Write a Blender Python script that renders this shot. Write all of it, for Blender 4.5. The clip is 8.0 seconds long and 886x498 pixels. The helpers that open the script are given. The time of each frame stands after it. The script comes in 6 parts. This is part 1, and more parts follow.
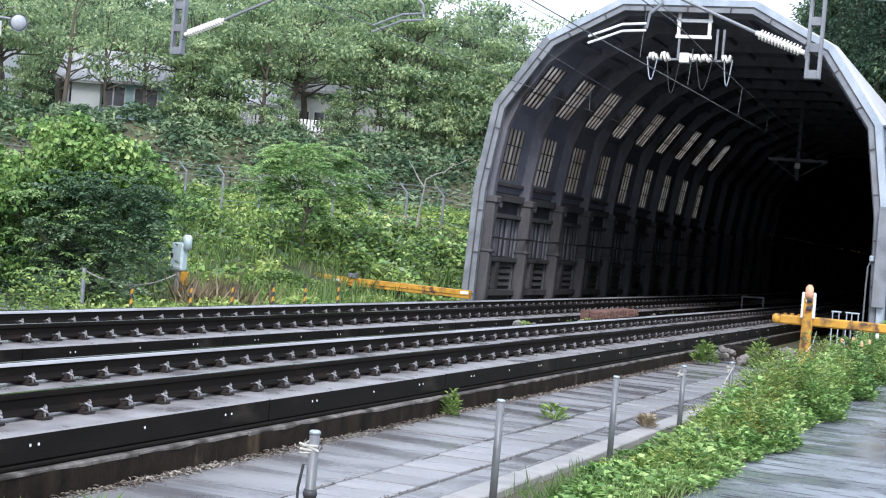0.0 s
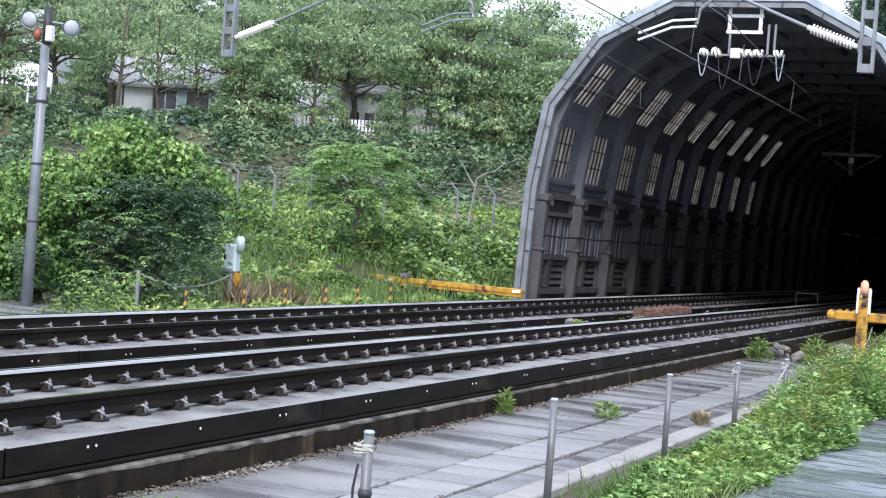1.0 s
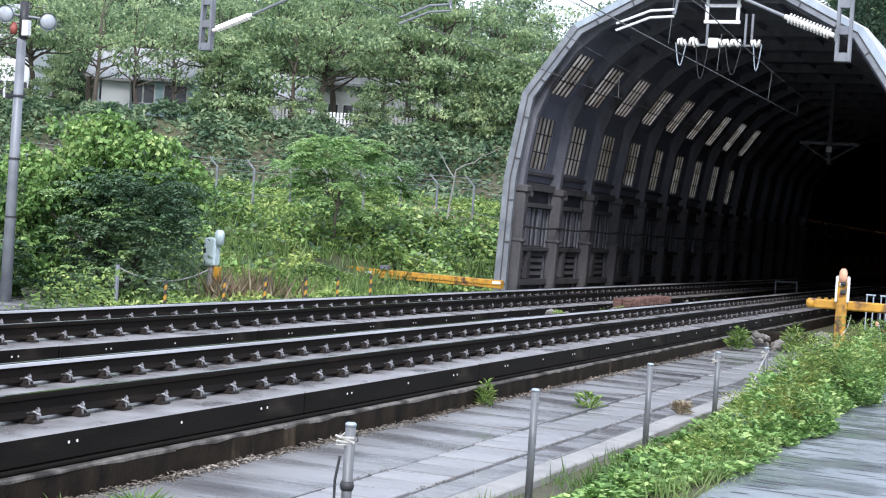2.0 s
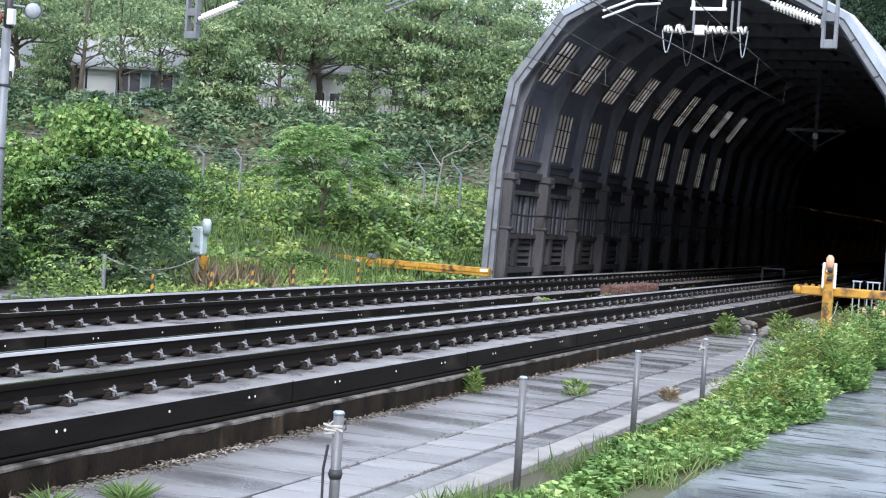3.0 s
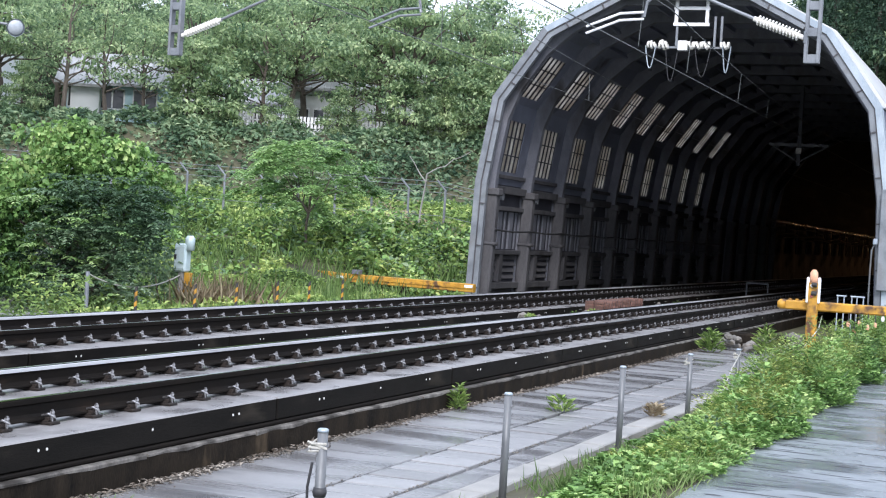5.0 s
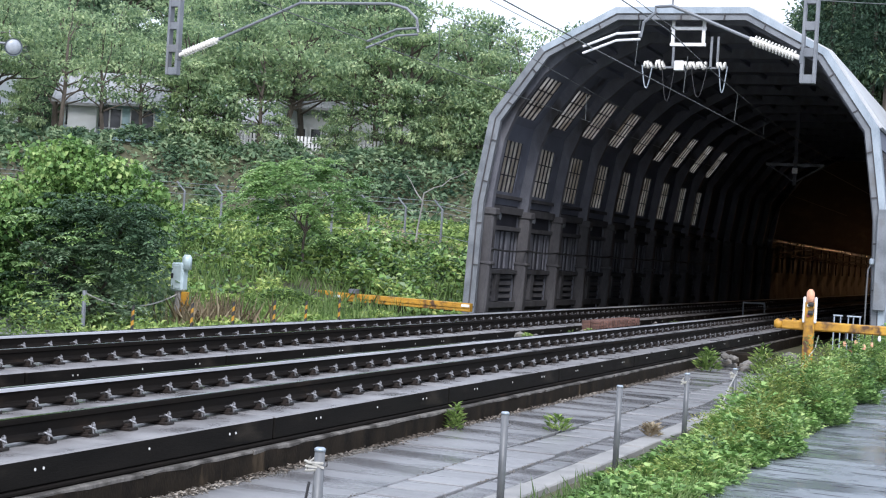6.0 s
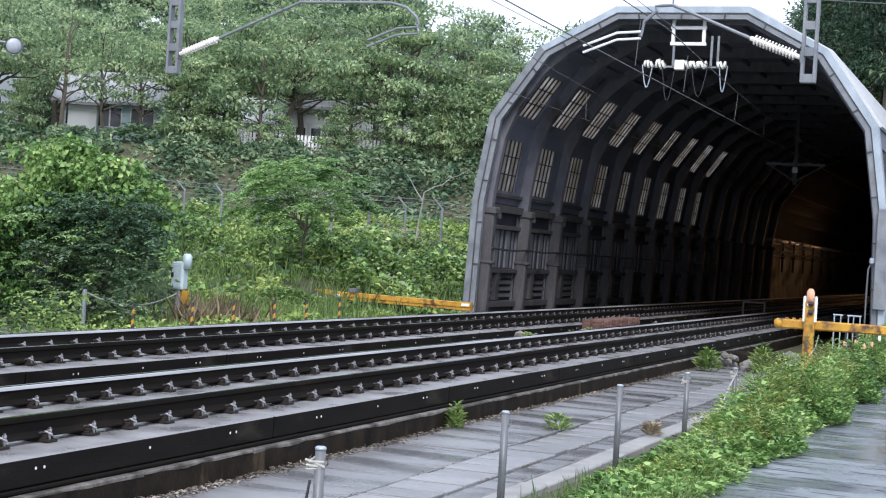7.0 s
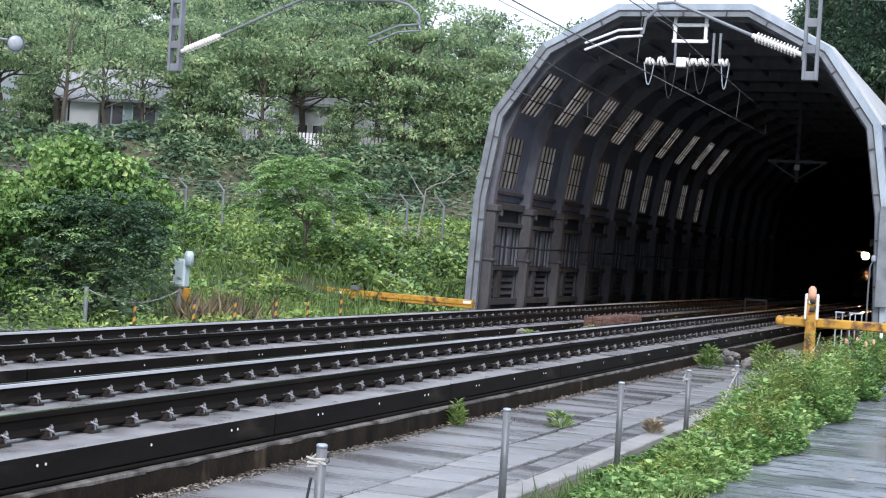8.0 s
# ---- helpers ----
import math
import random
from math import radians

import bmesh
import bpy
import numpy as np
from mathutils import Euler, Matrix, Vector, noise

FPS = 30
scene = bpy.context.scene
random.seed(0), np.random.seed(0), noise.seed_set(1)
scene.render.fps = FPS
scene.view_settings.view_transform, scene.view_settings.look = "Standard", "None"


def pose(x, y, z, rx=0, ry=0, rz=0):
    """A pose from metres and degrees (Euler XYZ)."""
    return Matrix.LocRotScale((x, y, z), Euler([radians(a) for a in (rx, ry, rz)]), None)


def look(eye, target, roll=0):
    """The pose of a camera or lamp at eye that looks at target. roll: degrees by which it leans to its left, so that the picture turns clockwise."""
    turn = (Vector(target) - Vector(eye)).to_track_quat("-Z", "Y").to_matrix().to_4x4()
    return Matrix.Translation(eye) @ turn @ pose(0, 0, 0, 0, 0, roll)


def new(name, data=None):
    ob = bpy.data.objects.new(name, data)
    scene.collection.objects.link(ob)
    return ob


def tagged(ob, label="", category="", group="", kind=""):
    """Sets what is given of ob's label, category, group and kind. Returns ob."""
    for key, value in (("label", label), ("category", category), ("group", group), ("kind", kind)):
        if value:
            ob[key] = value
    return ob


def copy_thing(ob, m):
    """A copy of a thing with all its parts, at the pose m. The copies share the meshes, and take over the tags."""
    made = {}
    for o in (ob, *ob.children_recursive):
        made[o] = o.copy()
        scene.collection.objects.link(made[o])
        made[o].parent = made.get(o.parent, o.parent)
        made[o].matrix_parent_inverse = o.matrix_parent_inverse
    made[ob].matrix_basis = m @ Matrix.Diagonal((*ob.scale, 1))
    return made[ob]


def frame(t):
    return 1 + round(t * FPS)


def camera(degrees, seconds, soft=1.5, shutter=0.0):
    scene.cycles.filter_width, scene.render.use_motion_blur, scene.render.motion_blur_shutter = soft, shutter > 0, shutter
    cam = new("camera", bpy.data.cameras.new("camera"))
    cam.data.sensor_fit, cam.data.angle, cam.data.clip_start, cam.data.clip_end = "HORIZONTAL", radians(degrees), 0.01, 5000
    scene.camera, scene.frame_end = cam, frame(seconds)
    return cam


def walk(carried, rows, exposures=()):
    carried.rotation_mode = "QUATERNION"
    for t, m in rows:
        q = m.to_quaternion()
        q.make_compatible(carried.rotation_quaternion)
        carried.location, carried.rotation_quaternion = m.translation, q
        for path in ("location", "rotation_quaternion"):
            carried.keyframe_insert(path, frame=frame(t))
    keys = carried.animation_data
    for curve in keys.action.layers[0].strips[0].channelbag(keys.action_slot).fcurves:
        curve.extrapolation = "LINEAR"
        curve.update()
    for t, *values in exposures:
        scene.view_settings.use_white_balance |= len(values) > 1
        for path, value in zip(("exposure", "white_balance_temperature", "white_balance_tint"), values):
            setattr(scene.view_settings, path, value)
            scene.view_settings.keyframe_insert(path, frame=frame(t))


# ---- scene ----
cam = camera(32.1, 8.0, soft=1.15)
walk(cam, [
    (0, pose(0.010, 0.004, 1.581, 89.518, -4.941, 21.234)),
    (0.5, pose(0.011, -0.003, 1.582, 89.494, -4.688, 22.665)),
    (1, pose(0.012, -0.012, 1.585, 89.328, -4.356, 23.148)),
    (1.5, pose(0.014, -0.017, 1.583, 89.226, -4.092, 22.800)),
    (3, pose(0.010, -0.012, 1.582, 88.667, -3.666, 21.913)),
    (3.5, pose(0.014, -0.003, 1.584, 88.500, -3.511, 21.765)),
    (4, pose(0.007, 0.005, 1.584, 88.380, -3.473, 21.576)),
    (4.5, pose(0.002, 0.016, 1.587, 88.474, -3.406, 21.451)),
    (5, pose(-0.004, 0.029, 1.582, 89.296, -3.461, 21.330)),
    (6.5, pose(0.006, -0.002, 1.581, 90.051, -3.520, 21.193)),
    (7, pose(0.000, 0.000, 1.580, 89.994, -3.552, 21.211)),
    (7.5, pose(0.001, 0.005, 1.581, 89.945, -3.539, 21.258)),
    (8, pose(0.003, 0.003, 1.581, 89.892, -3.556, 21.278)),
], exposures=[(0, 0.99, 6120, 15), (4.8, 0.99, 6120, 15), (6.3, 0.74, 6120, 15), (8, 0.74, 6120, 15)])

# ---- world and sun ----
world = bpy.data.worlds.new("overcast_sky")
scene.world = world
world.use_nodes = True
wn, wl = world.node_tree.nodes, world.node_tree.links
sky = wn.new("ShaderNodeTexSky")
sky.sky_type = "NISHITA"
sky.sun_disc = False
sky.sun_elevation, sky.sun_rotation = radians(40), radians(159)
sky.dust_density, sky.air_density = 4.0, 1.2
cloud = wn.new("ShaderNodeMixRGB")
cloud.inputs[0].default_value = 0.86
cloud.inputs[2].default_value = (10.5, 11.6, 13.0, 1)
wl.new(sky.outputs[0], cloud.inputs[1])
wl.new(cloud.outputs[0], wn["Background"].inputs[0])
wn["Background"].inputs[1].default_value = 0.085
sun = new("sun", bpy.data.lights.new("sun", "SUN"))
sun.data.energy, sun.data.angle, sun.data.color = 1.9, radians(22), (1.0, 0.97, 0.92)
sun.matrix_world = look((0, 0, 46), (-20, 52, 0))

# ---- materials ----
MATS = {}


def mat(name, c1, c2, rough=0.8, metal=0.0, scale=4.0, fine=40.0, bump=0.15, stain=None, stain_scale=0.7, stain_at=0.55, spec=0.5, stretch=(1, 1, 1), island=0.0, wet=0.0):
    """Two-scale procedural surface in object space: broad tone, fine grain, stains and relief."""
    if name in MATS:
        return MATS[name]
    m = bpy.data.materials.new(name)
    m.use_nodes = True
    n, l = m.node_tree.nodes, m.node_tree.links
    b = n["Principled BSDF"]
    co = n.new("ShaderNodeTexCoord")
    mp = n.new("ShaderNodeMapping")
    mp.inputs["Scale"].default_value = stretch
    l.new(co.outputs["Object"], mp.inputs[0])

    def nz(s, d=5.0):
        t = n.new("ShaderNodeTexNoise")
        t.inputs["Scale"].default_value, t.inputs["Detail"].default_value = s, d
        l.new(mp.outputs[0], t.inputs["Vector"])
        return t.outputs["Fac"]

    def ramp(v, a, z):
        r = n.new("ShaderNodeMapRange")
        r.inputs[1].default_value, r.inputs[2].default_value = a, z
        l.new(v, r.inputs[0])
        return r.outputs[0]

    def mix(f, a, z):
        x = n.new("ShaderNodeMixRGB")
        for i, v in ((0, f), (1, a), (2, z)):
            if hasattr(v, "links"):
                l.new(v, x.inputs[i])
            else:
                x.inputs[i].default_value = v if i == 0 else (*v, 1)
        return x.outputs[0]

    broad, grain = nz(scale), nz(fine, 3.0)
    add = n.new("ShaderNodeMath")
    add.inputs[1].default_value = 0.4
    add.operation = "MULTIPLY_ADD"
    l.new(grain, add.inputs[0]), l.new(broad, add.inputs[2])
    fac = ramp(add.outputs[0], 0.45, 0.95)
    col = mix(fac, c1, c2)
    if stain:
        col = mix(ramp(nz(stain_scale, 8.0), stain_at, stain_at + 0.16), col, stain)
    if island:
        g = n.new("ShaderNodeObjectInfo")
        hs = n.new("ShaderNodeHueSaturation")
        v = n.new("ShaderNodeMapRange")
        v.inputs[3].default_value, v.inputs[4].default_value = 1 - island, 1 + island
        l.new(g.outputs["Random"], v.inputs[0])
        l.new(v.outputs[0], hs.inputs["Value"])
        l.new(col, hs.inputs["Color"])
        col = hs.outputs[0]
    l.new(col, b.inputs["Base Color"])
    rr = n.new("ShaderNodeMapRange")
    rr.inputs[3].default_value, rr.inputs[4].default_value = max(0.03, rough - 0.12 - wet), min(1, rough + 0.12)
    l.new(broad, rr.inputs[0])
    rr.inputs[1].default_value, rr.inputs[2].default_value = 0.35, 0.65
    l.new(rr.outputs[0], b.inputs["Roughness"])
    b.inputs["Metallic"].default_value = metal
    b.inputs["Specular IOR Level"].default_value = spec
    if bump:
        bp = n.new("ShaderNodeBump")
        bp.inputs["Strength"].default_value, bp.inputs["Distance"].default_value = bump, 0.02
        l.new(add.outputs[0], bp.inputs["Height"])
        l.new(bp.outputs[0], b.inputs["Normal"])
    MATS[name] = m
    return m


def leaf_mat(name, c1, c2, c3, glow=0.35, rough=0.5):
    """Leaf: colour varies leaf by leaf, some light passes through."""
    m = bpy.data.materials.new(name)
    m.use_nodes = True
    n, l = m.node_tree.nodes, m.node_tree.links
    b = n["Principled BSDF"]
    g = n.new("ShaderNodeNewGeometry")
    r = n.new("ShaderNodeValToRGB")
    r.color_ramp.elements[0].color = (*c1, 1)
    r.color_ramp.elements[1].color = (*c3, 1)
    e = r.color_ramp.elements.new(0.55)
    e.color = (*c2, 1)
    co = n.new("ShaderNodeTexCoord")
    t = n.new("ShaderNodeTexNoise")
    t.inputs["Scale"].default_value = 0.55
    t.inputs["Detail"].default_value = 4.0
    l.new(co.outputs["Object"], t.inputs["Vector"])
    a = n.new("ShaderNodeMath")
    a.operation = "MULTIPLY_ADD"
    a.inputs[1].default_value = 0.55
    s = n.new("ShaderNodeMath")
    s.operation = "SUBTRACT"
    s.inputs[1].default_value = 0.27
    k = n.new("ShaderNodeMapRange")
    k.inputs[1].default_value, k.inputs[2].default_value = 0.3, 0.7
    k.inputs[3].default_value, k.inputs[4].default_value = 0.05, 0.80
    l.new(t.outputs["Fac"], k.inputs[0])
    l.new(k.outputs[0], s.inputs[0])
    l.new(g.outputs["Random Per Island"], a.inputs[0]), l.new(s.outputs[0], a.inputs[2])
    l.new(a.outputs[0], r.inputs[0])
    l.new(r.outputs[0], b.inputs["Base Color"])
    b.inputs["Roughness"].default_value = rough
    b.inputs["Specular IOR Level"].default_value = 0.3
    tr = n.new("ShaderNodeBsdfTranslucent")
    l.new(r.outputs[0], tr.inputs[0])
    mx = n.new("ShaderNodeMixShader")
    mx.inputs[0].default_value = glow
    l.new(b.outputs[0], mx.inputs[1]), l.new(tr.outputs[0], mx.inputs[2])
    l.new(mx.outputs[0], n["Material Output"].inputs[0])
    return m


def glow_mat(name, color, strength):
    m = bpy.data.materials.new(name)
    m.use_nodes = True
    b = m.node_tree.nodes["Principled BSDF"]
    b.inputs["Base Color"].default_value = (*color, 1)
    b.inputs["Emission Color"].default_value = (*color, 1)
    b.inputs["Emission Strength"].default_value = strength
    return m


def strip_mat():
    m = bpy.data.materials.new("translucent_daylight_strip")
    m.use_nodes = True
    n, l = m.node_tree.nodes, m.node_tree.links
    co, nz, r = n.new("ShaderNodeTexCoord"), n.new("ShaderNodeTexNoise"), n.new("ShaderNodeValToRGB")
    nz.inputs["Scale"].default_value = 1.6
    l.new(co.outputs["Object"], nz.inputs["Vector"]), l.new(nz.outputs["Fac"], r.inputs[0])
    r.color_ramp.elements[0].position, r.color_ramp.elements[1].position = 0.3, 0.7
    r.color_ramp.elements[0].color, r.color_ramp.elements[1].color = (0.34, 0.30, 0.255, 1), (0.64, 0.61, 0.57, 1)
    t, d, mx = n.new("ShaderNodeBsdfTranslucent"), n.new("ShaderNodeBsdfDiffuse"), n.new("ShaderNodeMixShader")
    mx.inputs[0].default_value = 0.15
    l.new(r.outputs[0], t.inputs[0]), l.new(r.outputs[0], d.inputs[0])
    l.new(t.outputs[0], mx.inputs[1]), l.new(d.outputs[0], mx.inputs[2]), l.new(mx.outputs[0], n["Material Output"].inputs[0])
    return m


STRIP = strip_mat()
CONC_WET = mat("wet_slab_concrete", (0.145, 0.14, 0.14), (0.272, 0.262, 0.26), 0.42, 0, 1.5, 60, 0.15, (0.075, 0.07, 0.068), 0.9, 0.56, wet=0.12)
# Slab-side concrete: shade put into a near-black base, brown stains over it.
CONC_DARK = mat("shade_dark_stained_concrete", (0.006, 0.0055, 0.005), (0.015, 0.0135, 0.012), 0.7, 0, 2.0, 50, 0.3, (0.045, 0.038, 0.03), 1.2, 0.62, stretch=(1, 0.5, 2), spec=0.06)
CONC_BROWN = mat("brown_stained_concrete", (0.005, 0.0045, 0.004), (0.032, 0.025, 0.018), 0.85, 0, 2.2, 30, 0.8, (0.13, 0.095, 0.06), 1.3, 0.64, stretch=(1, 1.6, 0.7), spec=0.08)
WALKWAY = mat("wet_walkway_concrete", (0.138, 0.138, 0.143), (0.24, 0.238, 0.24), 0.36, 0, 1.1, 70, 0.12, (0.085, 0.088, 0.095), 0.9, 0.52, stretch=(0.35, 1.7, 1), wet=0.16)
COVER = mat("trough_cover_concrete", (0.152, 0.152, 0.157), (0.275, 0.272, 0.274), 0.42, 0, 2.0, 70, 0.15, (0.11, 0.113, 0.12), 1.3, 0.54, stretch=(0.5, 2.2, 1), island=0.16, wet=0.12)
LEDGE = mat("crumbling_ledge_concrete", (0.05, 0.045, 0.04), (0.21, 0.195, 0.175), 0.8, 0, 5.0, 40, 0.6, (0.02, 0.016, 0.012), 2.2, 0.47)
KERB = mat("pale_kerb_concrete", (0.18, 0.175, 0.165), (0.32, 0.31, 0.295), 0.6, 0, 3.0, 60, 0.2, (0.22, 0.21, 0.19), 1.6, 0.58)
ROAD = mat("wet_ribbed_road_concrete", (0.155, 0.175, 0.195), (0.24, 0.265, 0.285), 0.34, 0, 0.9, 50, 0.12, (0.11, 0.125, 0.14), 0.5, 0.55, stretch=(0.8, 1.1, 1), wet=0.18)
GROOVE = mat("dark_groove_grey", (0.022, 0.025, 0.03), (0.085, 0.09, 0.096), 0.6, 0, 3.0, 40, 0.3)
SOIL = mat("weedy_soil", (0.05, 0.045, 0.03), (0.10, 0.10, 0.05), 0.95, 0, 0.6, 9, 0.6, (0.06, 0.09, 0.03), 0.4, 0.5)
GRAVEL = mat("grey_gravel", (0.045, 0.041, 0.036), (0.27, 0.25, 0.22), 0.9, 0, 12, 60, 0.5, (0.09, 0.07, 0.05), 5.0, 0.58, island=0.3)
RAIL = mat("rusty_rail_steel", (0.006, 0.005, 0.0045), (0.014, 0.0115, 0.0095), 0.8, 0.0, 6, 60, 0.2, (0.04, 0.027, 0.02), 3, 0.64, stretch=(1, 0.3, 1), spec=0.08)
# Bright and dim copies of one polished steel: gauge face and running top.
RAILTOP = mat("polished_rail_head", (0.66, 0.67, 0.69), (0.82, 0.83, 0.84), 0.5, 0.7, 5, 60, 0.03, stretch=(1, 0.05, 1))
RUNTOP = mat("dim_worn_rail_top", (0.30, 0.31, 0.33), (0.45, 0.46, 0.48), 0.2, 1.0, 5, 60, 0.02, stretch=(1, 0.05, 1))
POSTM = mat("dull_post_steel", (0.09, 0.095, 0.10), (0.185, 0.192, 0.20), 0.5, 0.3, 8, 60, 0.1, (0.05, 0.05, 0.05), 6, 0.6, stretch=(1, 1, 0.3))
CLIP = mat("bare_steel_clip", (0.03, 0.026, 0.022), (0.50, 0.50, 0.52), 0.4, 0.5, 24, 90, 0.1, (0.022, 0.017, 0.014), 16, 0.47)
PLATE = mat("rusty_base_plate", (0.010, 0.008, 0.007), (0.032, 0.022, 0.017), 0.75, 0.3, 12, 80, 0.3)
BOLT = mat("pale_plug", (0.55, 0.55, 0.52), (0.75, 0.75, 0.72), 0.6, 0, 20, 90, 0.1)
GALV = mat("galvanised_steel", (0.27, 0.32, 0.37), (0.43, 0.485, 0.54), 0.45, 0.35, 2.5, 40, 0.08, (0.30, 0.33, 0.36), 1.0, 0.58, stretch=(1, 1, 0.4))
GALV_D = mat("weathered_galvanised_steel", (0.14, 0.152, 0.17), (0.25, 0.268, 0.29), 0.55, 0.3, 2.5, 40, 0.1, (0.15, 0.15, 0.15), 1.2, 0.58)
# Hood paint lifted and blued to carry haze in the dark interior.
HOOD = mat("haze_lifted_hood_paint", (0.12, 0.13, 0.17), (0.20, 0.215, 0.265), 0.6, 0.1, 1.6, 30, 0.12, (0.05, 0.048, 0.05), 0.9, 0.62, spec=0.15)
RIB = mat("dusty_rib_steel", (0.10, 0.105, 0.125), (0.19, 0.195, 0.222), 0.65, 0.1, 2.2, 30, 0.15, (0.07, 0.068, 0.07), 1.1, 0.55, stretch=(1, 1, 0.5), spec=0.2)
ROOFING = mat("corrugated_roof_sheet", (0.42, 0.43, 0.44), (0.58, 0.59, 0.60), 0.5, 0.2, 1.2, 30, 0.1, (0.3, 0.24, 0.18), 0.9, 0.6)
LINING = mat("sooty_shade_dark_concrete", (0.012, 0.012, 0.014), (0.04, 0.04, 0.044), 0.85, 0, 0.9, 7, 0.5, (0.03, 0.03, 0.034), 0.6, 0.50, stretch=(1, 0.25, 2.6), spec=0.1)
SIDEWALL = mat("pale_streaked_concrete", (0.10, 0.09, 0.085), (0.40, 0.37, 0.34), 0.7, 0, 0.8, 9, 0.5, (0.06, 0.055, 0.05), 0.7, 0.50, stretch=(1, 0.5, 0.8))
PIPE = mat("bright_steel_pipe", (0.10, 0.10, 0.10), (0.70, 0.70, 0.70), 0.34, 0.9, 0.7, 30, 0.4)
YELLOW = mat("worn_yellow_paint", (0.36, 0.18, 0.018), (0.56, 0.30, 0.03), 0.6, 0, 5, 40, 0.3, (0.09, 0.045, 0.022), 4.5, 0.51)
YBLACK = mat("black_paint", (0.02, 0.02, 0.02), (0.04, 0.04, 0.04), 0.6)
WHITE = mat("grimy_white_enamel", (0.62, 0.63, 0.64), (0.82, 0.83, 0.84), 0.4, 0, 5, 40, 0.05, (0.4, 0.38, 0.34), 3, 0.62)
CERAMIC = mat("glazed_ceramic", (0.68, 0.67, 0.62), (0.82, 0.80, 0.76), 0.2, 0, 6, 60, 0.02)
TIN = mat("blue_grey_box_paint", (0.42, 0.53, 0.56), (0.55, 0.65, 0.67), 0.5, 0.1, 4, 40, 0.1, (0.2, 0.24, 0.24), 2, 0.6)
CABLE = mat("black_cable", (0.018, 0.018, 0.02), (0.04, 0.04, 0.045), 0.6)
COPPER = mat("weathered_wire", (0.09, 0.10, 0.10), (0.17, 0.18, 0.18), 0.5, 0.5)
ROPE = mat("pale_rope", (0.30, 0.29, 0.26), (0.50, 0.49, 0.45), 0.9, 0, 30, 90, 0.3)
# Darkened copy of the rib steel: takes sun off the lower wall.
COLUMN = mat("grimy_shade_dark_steel", (0.05, 0.05, 0.056), (0.115, 0.112, 0.116), 0.7, 0.1, 2.6, 26, 0.25, (0.045, 0.042, 0.042), 1.2, 0.54, stretch=(1, 1, 0.35), spec=0.15)
# Near-black backing: puts gap shade behind the wall slats into the colour.
BLACKSKIN = mat("shade_black_sheet", (0.035, 0.035, 0.043), (0.07, 0.07, 0.082), 0.8, 0, 1.6, 30, 0.1, spec=0.1)
STONE = mat("rubble_stone", (0.10, 0.093, 0.083), (0.25, 0.23, 0.205), 0.9, 0, 4, 40, 0.5, (0.12, 0.10, 0.07), 2, 0.55, island=0.3)
BRICK = mat("old_red_brick", (0.07, 0.038, 0.03), (0.17, 0.09, 0.07), 0.9, 0, 9, 60, 0.4, (0.10, 0.08, 0.07), 3, 0.55, island=0.3)
BARK = mat("bark", (0.055, 0.045, 0.036), (0.13, 0.11, 0.09), 0.95, 0, 5, 40, 0.6, stretch=(1, 1, 0.25))
PLASTER = mat("white_plaster", (0.66, 0.68, 0.70), (0.80, 0.81, 0.82), 0.8, 0, 0.8, 20, 0.1, (0.5, 0.5, 0.48), 0.5, 0.62)
BLUEWALL = mat("pale_blue_board", (0.35, 0.52, 0.58), (0.48, 0.63, 0.68), 0.6, 0, 0.8, 20, 0.1)
TILE = mat("grey_roof_tile", (0.22, 0.225, 0.235), (0.38, 0.385, 0.395), 0.5, 0, 1.2, 20, 0.15, (0.22, 0.21, 0.2), 0.8, 0.58)
GLASSD = mat("dark_window_glass", (0.02, 0.022, 0.025), (0.04, 0.045, 0.05), 0.12, 0, 2, 20, 0.0)
LENSG = mat("clouded_lamp_glass", (0.28, 0.31, 0.34), (0.45, 0.48, 0.52), 0.15, 0, 6, 50, 0.02)
RED = mat("faded_red_paint", (0.20, 0.05, 0.04), (0.32, 0.09, 0.07), 0.5, 0, 8, 40, 0.1)
ORANGE = mat("faded_orange_plastic", (0.62, 0.30, 0.17), (0.75, 0.42, 0.28), 0.55, 0, 12, 50, 0.1)
TRAINP = mat("train_body_paint", (0.012, 0.013, 0.016), (0.025, 0.026, 0.03), 0.35, 0.2, 2, 30, 0.05)
# Tree greens carry distance haze as added blue and lighter tones.
LEAF_TREE = leaf_mat("hazy_broadleaf_foliage", (0.07, 0.14, 0.08), (0.34, 0.455, 0.24), (0.66, 0.74, 0.42), 0.48)
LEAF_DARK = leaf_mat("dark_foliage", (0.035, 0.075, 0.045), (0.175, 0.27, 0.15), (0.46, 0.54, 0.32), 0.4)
LEAF_FEATHER = leaf_mat("dark_feathery_foliage", (0.035, 0.075, 0.042), (0.125, 0.205, 0.115), (0.36, 0.46, 0.30), 0.35, 0.36)
LEAF_VINE = leaf_mat("vine_foliage", (0.03, 0.08, 0.022), (0.20, 0.35, 0.10), (0.58, 0.69, 0.28), 0.22)
LEAF_WEED = leaf_mat("weed_foliage", (0.035, 0.08, 0.022), (0.24, 0.355, 0.095), (0.60, 0.66, 0.23), 0.34)
LEAF_GRASS = leaf_mat("grass_blades", (0.11, 0.19, 0.06), (0.24, 0.36, 0.12), (0.42, 0.49, 0.22), 0.42)
LEAF_DRY = leaf_mat("dry_stalks", (0.20, 0.155, 0.10), (0.37, 0.30, 0.20), (0.52, 0.45, 0.32))
LEAF_FAR = leaf_mat("far_conifer_foliage", (0.025, 0.055, 0.038), (0.055, 0.105, 0.065), (0.10, 0.16, 0.095), 0.3)


